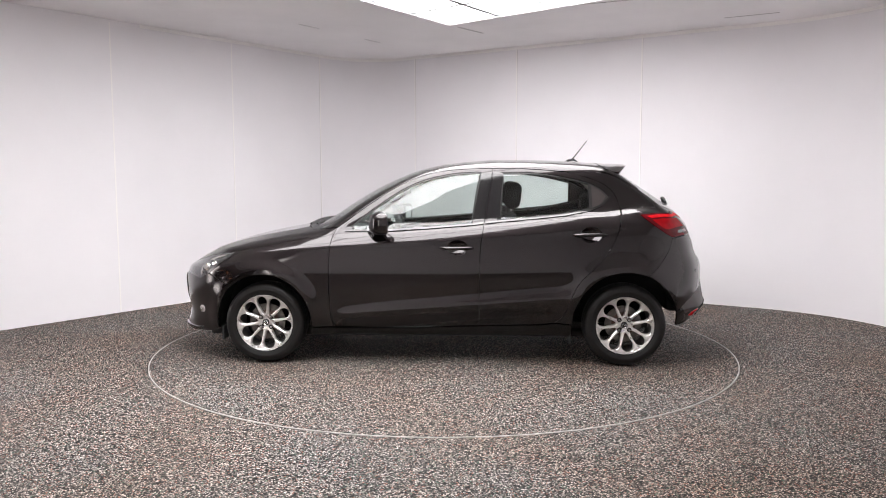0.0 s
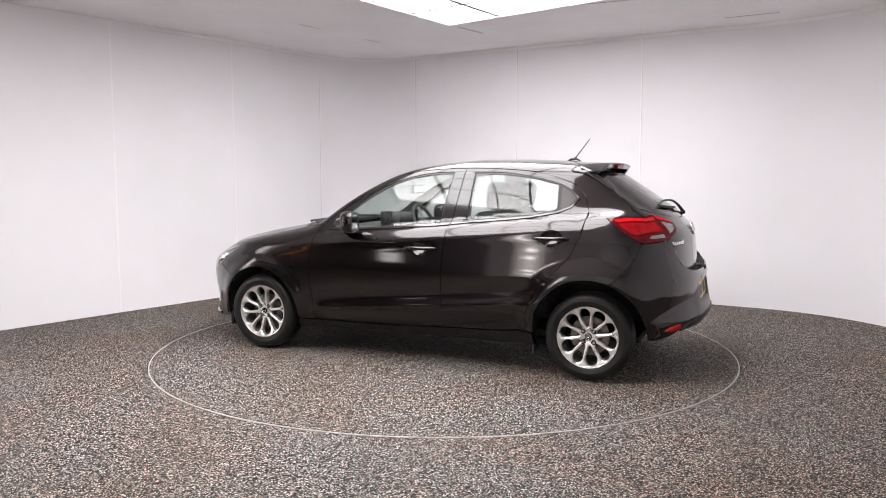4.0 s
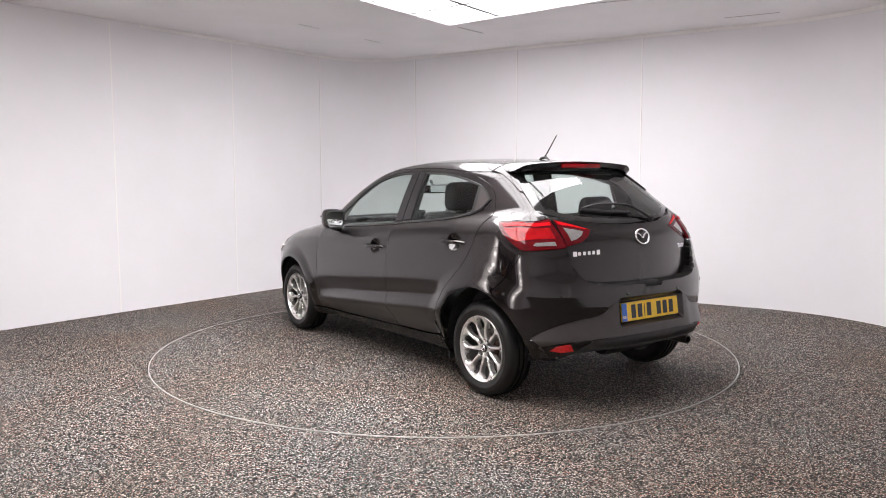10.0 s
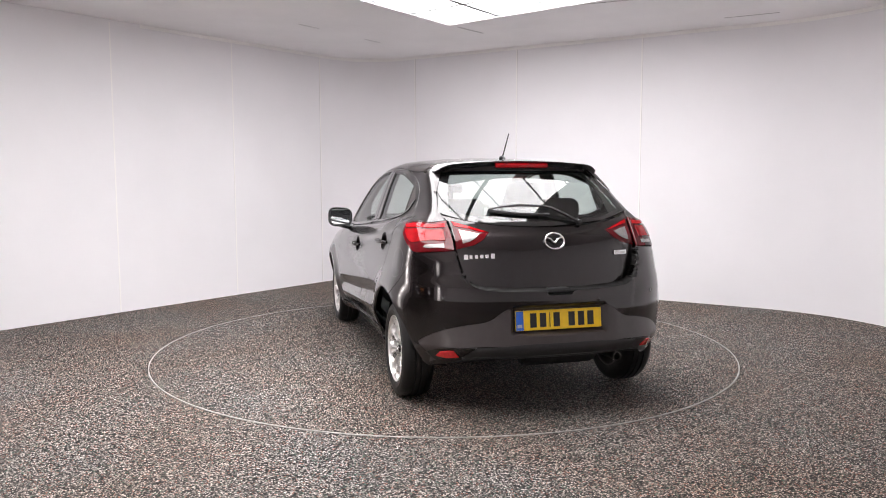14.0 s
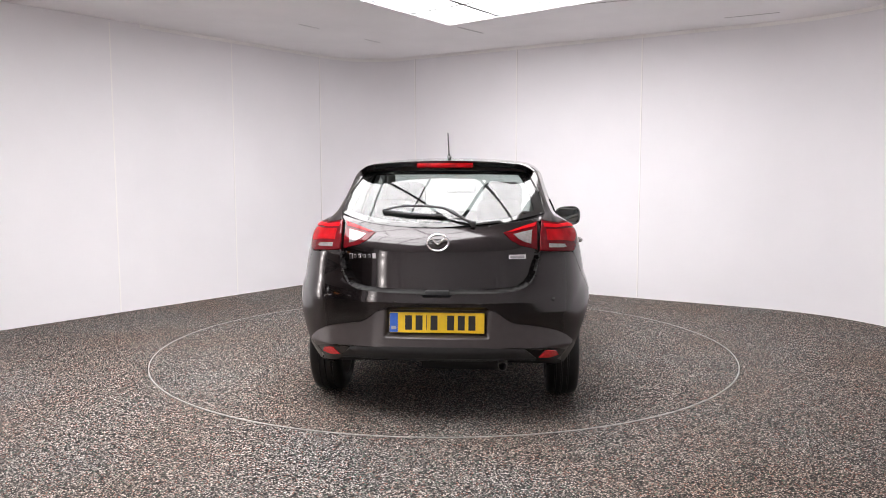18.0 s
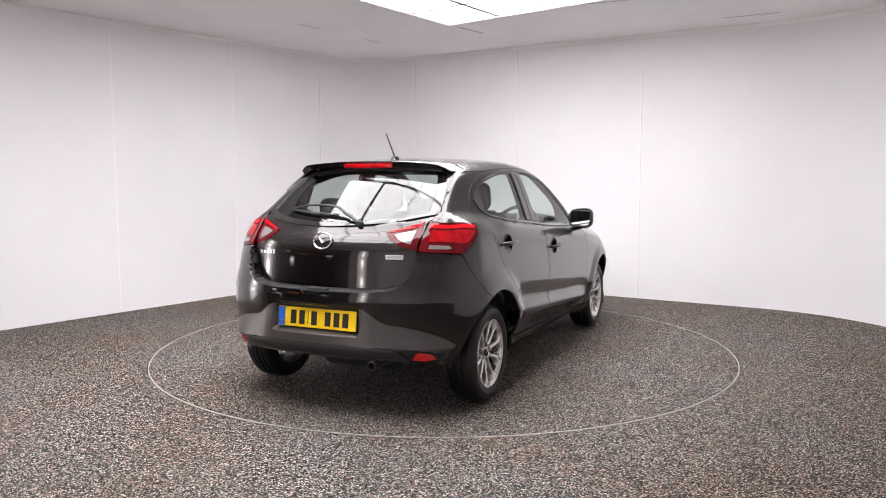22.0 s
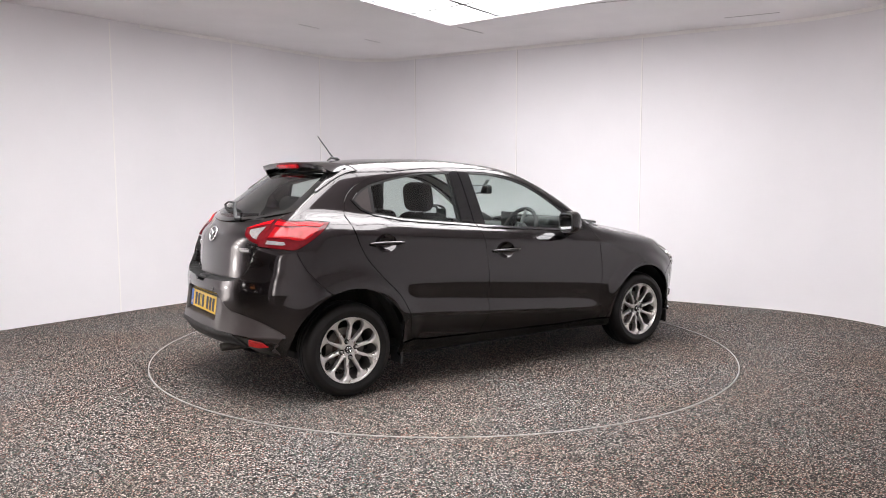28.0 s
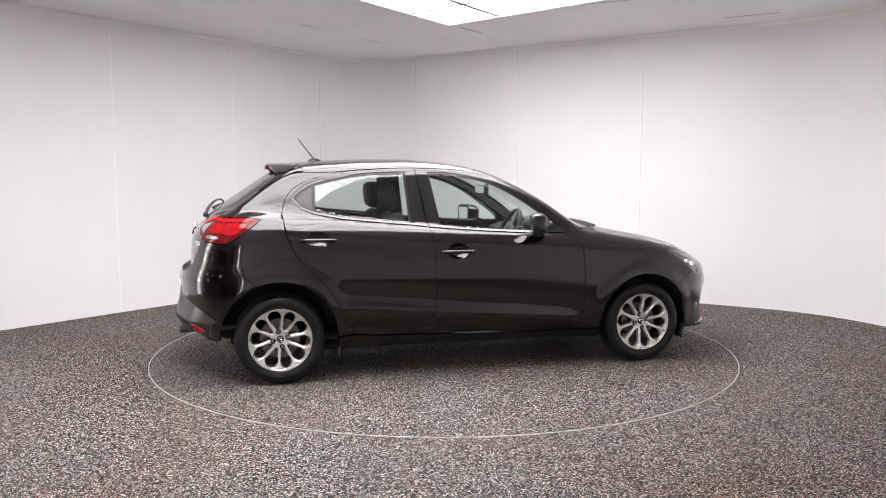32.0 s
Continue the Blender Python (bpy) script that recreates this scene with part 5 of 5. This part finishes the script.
def seat(car, x, y, width, back_z, lean, headrest, name, rear=False):
    root = new(name)
    root.parent = car
    tagged(root, "black fabric seat with a headrest")
    part("cushion", box(x, x + 0.50, y - width / 2, y + width / 2, 0.36, 0.56, 0.06, 4), M_FABRIC, root)
    m = Matrix.Translation((x + 0.05, y, 0.50)) @ pose(0, 0, 0, 0, -lean, 0)
    h = (back_z - 0.50) / math.cos(radians(lean))
    part("backrest", box(-0.07, 0.07, -width / 2, width / 2, -0.04, h, 0.055, 4, m=m), M_FABRIC, root)
    for yy in headrest:
        hm = m @ Matrix.Translation((0.0, yy, h + 0.035)) @ pose(0, 0, 0, 0, lean * 0.6, 0)
        hr = part("headrest", box(-0.06, 0.06, -0.14, 0.14, -0.02, 0.185 if not rear else 0.15, 0.058, 4, m=hm), M_FABRIC, root, "black padded headrest")
        for q in (-0.06, 0.06):
            part("post", tube([hm @ Vector((0, q, -0.07)), hm @ Vector((0, q, 0.03))], 0.006, 8), M_SILVERTRIM, hr)


def cabin(car):
    for side, s in (("left", 1), ("right", -1)):
        o = [np.array(p) for p in ((0.74, 0.955), (0.4, 0.962), (0.0, 0.985), (-0.25, 1.005), (-0.27, 0.30), (0.74, 0.30))]
        card = skin("door_card", side, o, M_TRIM, car, lift_by=-0.055, depth=0, h=0.05, label="dark grey door lining")
        o = [np.array(p) for p in ((-0.29, 1.01), (-0.6, 1.04), (-0.87, 1.065), (-1.20, 1.10), (-1.16, 0.75), (-0.95, 0.55), (-0.88, 0.32), (-0.29, 0.30))]
        skin("door_card", side, o, M_TRIM, car, lift_by=-0.055, depth=0, h=0.05, label="dark grey door lining")
        o = [np.array(p) for p in ((-0.255, 1.40), (-0.44, 1.40), (-0.415, 1.0), (-0.19, 1.0))]
        skin("pillar_trim", side, o, M_TRIM, car, lift_by=-0.035, depth=0, h=0.03)
        a_in = [(0.93, 0.640), (0.62, 0.585), (0.42, 0.555), (0.22, 0.530), (0.10, 0.520)]
        a_out = [S(x, z, s) for x, z in ((0.06, 1.36), (0.142, 1.34), (0.346, 1.25), (0.552, 1.115), (0.70, 1.01))]
        o = spline(uv("roof", [T(x, s * y) for x, y in a_in]), 4) + spline(uv("roof", a_out), 4)
        skin("pillar_trim", "roof", o, M_LINING, car, lift_by=-0.030, depth=0, h=0.03, label="light grey pillar lining")
        pts = [S(-1.06, 1.33), S(-1.16, 1.28), S(-1.235, 1.2), S(-1.27, 1.09), S(-1.5, 1.10), R(0.575, 1.12), R(0.57, 1.22), R(0.54, 1.30), R(0.51, 1.345), S(-1.15, 1.36)]
        q = [np.array((a[0] * s, a[1])) for a in uv("tail", pts)]
        skin("pillar_trim", "tail", q, M_LINING, car, lift_by=-0.030, depth=0, h=0.03, label="light grey pillar lining")
    rim = [S(x, z) for x, z in ((0.05, 1.365), (-0.352, 1.398), (-0.866, 1.374), (-1.10, 1.368))]
    back = [T(-1.24, 0.45), T(-1.26, 0.0), T(-1.24, -0.45)]
    other = [p * np.array((1, -1, 1)) for p in reversed(rim)]
    front = [T(0.11, -0.50), T(0.23, 0.0), T(0.11, 0.50)]
    skin("headlining", "roof", spline(uv("roof", rim), 4) + spline(uv("roof", back), 4) + spline(uv("roof", other), 4) + spline(uv("roof", front), 4), M_LINING, car, lift_by=-0.032, depth=0, h=0.05, label="light grey fabric headlining")
    seat(car, -0.36, 0.345, 0.51, 1.085, 17, (0,), "front_seat")
    seat(car, -0.36, -0.345, 0.51, 1.085, 17, (0,), "front_seat")
    seat(car, -1.00, 0.0, 1.22, 1.02, 20, (0.33, -0.33), "rear_seat", rear=True)
    # dashboard
    prof = [(0.98, 0.93), (0.80, 0.955), (0.62, 0.945), (0.54, 0.90), (0.56, 0.78), (0.64, 0.66), (0.70, 0.45), (0.98, 0.45)]
    bm = bmesh.new()
    a = [bm.verts.new((x, 0.66, z)) for x, z in prof]
    b = [bm.verts.new((x, -0.66, z)) for x, z in prof]
    bm.faces.new(a)
    bm.faces.new(list(reversed(b)))
    for i in range(len(prof)):
        j = (i + 1) % len(prof)
        bm.faces.new((a[i], b[i], b[j], a[j]))
    bmesh.ops.recalc_face_normals(bm, faces=list(bm.faces))
    bmesh.ops.bevel(bm, geom=list(bm.edges), offset=0.02, segments=3, affect="EDGES")
    dash = part("dashboard", bm, M_TRIM, car, "dark grey dashboard")
    part("screen", box(0.585, 0.60, -0.10, 0.10, 0.935, 1.055, 0.008), M_GLOSS, dash, "black tablet-like screen")
    part("instrument_hood", box(0.56, 0.76, -0.52, -0.20, 0.93, 1.03, 0.04, 3), M_TRIM, dash)
    # steering wheel on the right-hand side
    c, n = Vector((0.40, -0.355, 0.93)), Vector((-math.cos(radians(25)), 0, math.sin(radians(25))))
    u = Vector((0, 1, 0))
    v = n.cross(u).normalized()
    wheel_ring = part("steering_wheel", tube([c + 0.18 * (math.cos(2 * math.pi * k / 40) * u + math.sin(2 * math.pi * k / 40) * v) for k in range(40)], 0.0155, 10, closed=True), M_TRIM, car, "black steering wheel with silver spokes")
    part("airbag_cover", lathe([(0.0001, 0.02), (0.055, 0.015), (0.07, -0.01), (0.06, -0.04), (0.0001, -0.04)], (0, 0, 0), 24, "z"), M_TRIM, wheel_ring).matrix_local = Matrix.Translation(c) @ n.to_track_quat("Z", "Y").to_matrix().to_4x4()
    for w in (0, 180, 270):
        d = math.cos(radians(w)) * u + math.sin(radians(w)) * v
        part("spoke", tube([c + d * 0.05, c + d * 0.17], 0.013, 8), M_SILVERTRIM, wheel_ring)
    part("column", tube([c, c - n * 0.30], 0.04, 12), M_TRIM, wheel_ring)
    rv = part("rear_view_mirror", box(0.285, 0.325, -0.125, 0.125, 1.205, 1.275, 0.018, 3), M_TRIM, car, "black rear-view mirror")
    part("mirror_glass", box(0.282, 0.287, -0.115, 0.115, 1.212, 1.268, 0.002), M_MIRROR, rv, smooth=False)
    part("mirror_stem", tube([Vector((0.32, 0, 1.25)), Vector((0.37, 0, 1.31))], 0.012, 8), M_TRIM, rv)
    part("parcel_shelf", box(-1.66, -1.14, -0.52, 0.52, 0.985, 1.005, 0.006), M_TRIM, car, "dark grey parcel shelf")
    part("cabin_floor", box(-1.6, 0.98, -0.68, 0.68, 0.255, 0.30, 0.01), M_UNDER, car)
    part("centre_console", box(-0.25, 0.68, -0.10, 0.10, 0.28, 0.62, 0.03), M_TRIM, car)
    part("bulkhead", box(0.92, 1.05, -0.64, 0.64, 0.25, 0.93, 0.02), M_UNDER, car)
    part("boot_floor", box(-1.80, -1.05, -0.50, 0.50, 0.60, 0.64, 0.01), M_UNDER, car)


def fittings(car):
    """Handles, mirrors, wipers, badges, aerial and exhaust."""
    kids = [o for o in car.children]
    doors = {(o.name.split(".")[0], "left" if sum(v.co.y for v in o.data.vertices) > 0 else "right"): o for o in kids if o.type == "MESH" and o.name.startswith(("front_door", "rear_door"))}
    for side, s in (("left", 1), ("right", -1)):
        door_handle(doors[("front_door", side)], 0.015, -0.215, 0.842, s)
        door_handle(doors[("rear_door", side)], -0.918, -1.148, 0.934, s)
        # lower edge mouldings of the windows
        o = [np.array(p) for p in ((0.66, 0.962), (0.423, 0.965), (0.159, 0.980), (-0.20, 1.008), (-0.285, 1.017), (-0.287, 1.004), (-0.20, 0.995), (0.159, 0.967), (0.423, 0.952), (0.70, 0.950))]
        skin("belt_moulding", side, o, M_GLOSS, doors[("front_door", side)], lift_by=0.006, h=0.02, depth=0.009, gap=0, crisp=True)
        o = [np.array(p) for p in ((-0.30, 1.018), (-0.41, 1.030), (-0.666, 1.053), (-0.866, 1.073), (-1.05, 1.109), (-1.13, 1.146), (-1.182, 1.203), (-1.192, 1.200), (-1.14, 1.136), (-1.05, 1.097), (-0.866, 1.061), (-0.666, 1.041), (-0.41, 1.018), (-0.30, 1.006))]
        skin("belt_moulding", side, o, M_GLOSS, doors[("rear_door", side)], lift_by=0.006, h=0.02, depth=0.009, gap=0, crisp=True)
        wing_mirror(car, s)
        part("mud_flap", box(-0.912, -0.898, s * 0.70 - 0.07, s * 0.70 + 0.06, 0.150, 0.25, 0.004), M_PLASTIC, car, smooth=False)
        part("mud_flap", box(1.600, 1.614, s * 0.70 - 0.09, s * 0.70 + 0.055, 0.160, 0.26, 0.004), M_PLASTIC, car, smooth=False)
    # fuel flap on the left quarter panel
    c = arc(-1.455, 0.845, 0.0845, 0, 360, 40)[:-1]
    skin("fuel_flap_gap", "left", arc(-1.455, 0.845, 0.0865, 0, 360, 48)[:-1], M_SEAL, car, holes=[c], lift_by=0.0008, gap=0, depth=0.002, h=0.01)
    skin("fuel_flap", "left", c, M_PAINT, car, lift_by=0.001, gap=0.0005, depth=0.003, label="round black fuel flap")
    # rear wiper
    piv = Vector(R(-0.19, 1.075)) + Vector((-0.014, 0, 0.006))
    elbow = Vector(R(0.0, 1.150)) + Vector((-0.045, 0, 0.02))
    tip = Vector(R(0.33, 1.145)) + Vector((-0.022, 0, 0.008))
    mid1 = Vector(R(0.20, 1.160)) + Vector((-0.038, 0, 0.015))
    wip = part("rear_wiper", tube(spline([piv, piv.lerp(elbow, 0.5) + Vector((-0.006, 0, 0.006)), elbow, mid1, tip], 6), [0.014 - 0.007 * k / 24 for k in range(25)], 10, flat=0.7), M_PLASTIC, car, "black rear wiper arm")
    part("wiper_cap", lathe([(0.0001, -0.014), (0.012, -0.013), (0.017, -0.006), (0.018, 0.02)], (0, 0, 0), 20, "x"), M_PLASTIC, wip).matrix_local = Matrix.Translation(piv)
    b0, b1 = Vector(R(-0.02, 1.118)) + Vector((-0.014, 0, 0.004)), Vector(R(0.335, 1.142)) + Vector((-0.014, 0, 0.004))
    bm0 = Vector(R(0.16, 1.125)) + Vector((-0.014, 0, 0.004))
    part("wiper_blade", tube(spline([b0, bm0, b1], 8), 0.009, 8), M_PLASTIC, wip)
    # front wipers
    for y0, y1 in ((0.52, -0.08), (0.05, -0.58)):
        pts = [Vector(T(1.02 - 0.05 * abs(y), y)) + Vector((0, 0, 0.018)) for y in (y0, (y0 * 2 + y1) / 3, (y0 + 2 * y1) / 3, y1)]
        w = part("front_wiper", tube(spline(pts, 5), 0.009, 8), M_PLASTIC, car, "black windscreen wiper")
        pts = [Vector(T(0.975 - 0.05 * abs(y), y)) + Vector((0, 0, 0.010)) for y in (y0, (y0 + y1) / 2, y1)]
        part("wiper_blade", tube(spline(pts, 5), 0.007, 8), M_PLASTIC, w)
    cw = [np.array(p) for p in ((0.80, 0.70), (0.955, 0.645), (1.035, 0.4), (1.06, 0.0), (1.035, -0.4), (0.955, -0.645), (0.80, -0.70), (0.90, -0.63), (0.975, -0.4), (1.0, 0), (0.975, 0.4), (0.90, 0.63))]
    skin("cowl", "top", cw, M_PLASTIC, car, lift_by=0.003, h=0.03)
    # aerial
    base = Vector(T(-0.985, 0.0))
    ae = part("aerial", tube([base + Vector((0.045, 0, 0.0)), base + Vector((0.02, 0, 0.012)), base + Vector((-0.02, 0, 0.016)), base + Vector((-0.05, 0, 0.0))], [0.008, 0.014, 0.012, 0.005], 12, flat=0.7), M_PLASTIC, car, "short black roof aerial")
    part("mast", tube([base + Vector((0.0, 0, 0.012)), base + Vector((-0.022, 0, 0.036)), Vector((-1.104, 0, 1.618))], [0.0065, 0.0045, 0.0032], 8), M_PLASTIC, ae)
    # badges: plain shapes
    e = Vector(R(0, 0.981)) + Vector((-0.011, 0, 0))
    up = Vector((0.30, 0, 0.954))
    ring = [e + Vector((0, 0.058 * math.cos(2 * math.pi * k / 36), 0)) + up * (0.046 * math.sin(2 * math.pi * k / 36)) for k in range(36)]
    bd = part("badge", tube(ring, 0.0058, 10, closed=True), M_CHROME, car, "oval chrome badge")
    part("badge_bar", tube(spline([e + Vector((0, 0.050, 0)) + up * 0.022, e + Vector((0, 0.022, 0)) + up * 0.012, e - up * 0.010, e + Vector((0, -0.022, 0)) + up * 0.012, e + Vector((0, -0.050, 0)) + up * 0.022], 4), 0.0055, 8), M_CHROME, bd)
    for k, w in enumerate((0.026, 0.019, 0.019, 0.019, 0.018, 0.022)):
        y = 0.512 - 0.0285 * k
        n = body_normal(np.array([R(y - w / 2, 0.896)]))[0]
        tall = 0.011 if 0 < k < 5 else 0.015
        bm = box(-0.004, 0.003, -w / 2, w / 2, -tall, tall, 0.002)
        bm.transform(Matrix.Translation(R(y - w / 2, 0.896 + 0.0015 * k)) @ pose(0, 0, 0, 0, 0, math.degrees(math.atan2(-n[1], -n[0]))))
        part("badge_mark", bm, M_CHROME, car, smooth=False)
    q = Vector(R(-0.435, 0.902))
    n = body_normal(np.array([q]))[0]
    yaw = math.degrees(math.atan2(-n[1], -n[0]))
    bm = box(-0.007, 0.003, -0.050, 0.050, -0.013, 0.013, 0.002)
    bm.transform(Matrix.Translation(q) @ pose(0, 0, 0, 0, 0, yaw))
    pl = part("badge_plate", bm, M_CHROME, car, "small chrome badge plate", smooth=False)
    bm = box(-0.0078, 0.002, -0.041, 0.041, -0.007, 0.007)
    bm.transform(Matrix.Translation(q) @ pose(0, 0, 0, 0, 0, yaw))
    part("badge_inlay", bm, M_SILVERTRIM, pl, smooth=False)
    # parking sensors, exhaust, tailgate grip
    for y, z in ((0.64, 0.672), (0.225, 0.662), (-0.235, 0.655), (-0.635, 0.672)):
        c = Vector(R(y, z))
        n = Vector(body_normal(np.array([c]))[0])
        part("parking_sensor", lathe([(0.0001, 0.002), (0.008, 0.0025), (0.011, 0.001), (0.0115, -0.006)], (0, 0, 0), 16, "z"), M_GLOSS, car).matrix_local = Matrix.Translation(c) @ n.to_track_quat("Z", "Y").to_matrix().to_4x4()
    ex = part("exhaust", lathe([(0.026, 0.40), (0.026, 0.0), (0.0225, -0.002), (0.0215, 0.01), (0.0215, 0.20)], (-1.935, -0.36, 0.315), 24, "x"), M_DISC, car, "steel exhaust pipe")
    part("exhaust_inside", lathe([(0.0212, 0.012), (0.0212, 0.12), (0.0001, 0.12)], (-1.935, -0.36, 0.315), 20, "x"), M_UNDER, ex)
    part("silencer", lathe([(0.0001, -0.24), (0.08, -0.23), (0.09, -0.2), (0.09, 0.2), (0.08, 0.23), (0.0001, 0.24)], (-1.62, -0.12, 0.31), 24), M_UNDER, car)
    part("tailgate_grip", box(-1.925, -1.86, -0.066, 0.066, 0.700, 0.724, 0.008), M_PLASTIC, car, "black tailgate grip")


car = build_car()
cabin(car)
fittings(car)


def motions():
    rows, spin = [], []
    for k in range(33):
        a = radians(TURN_START + TURN_RATE * k)
        c, s = math.cos(a), math.sin(a)
        rows.append((float(k), pose(c * CAR_X - s * CAR_Y, s * CAR_X + c * CAR_Y, 0.002, 0, 0, math.degrees(a))))
        spin.append((float(k), pose(0, 0, 0, 0, 0, math.degrees(a))))
    walk(car, rows)
    walk(table, spin)


motions()
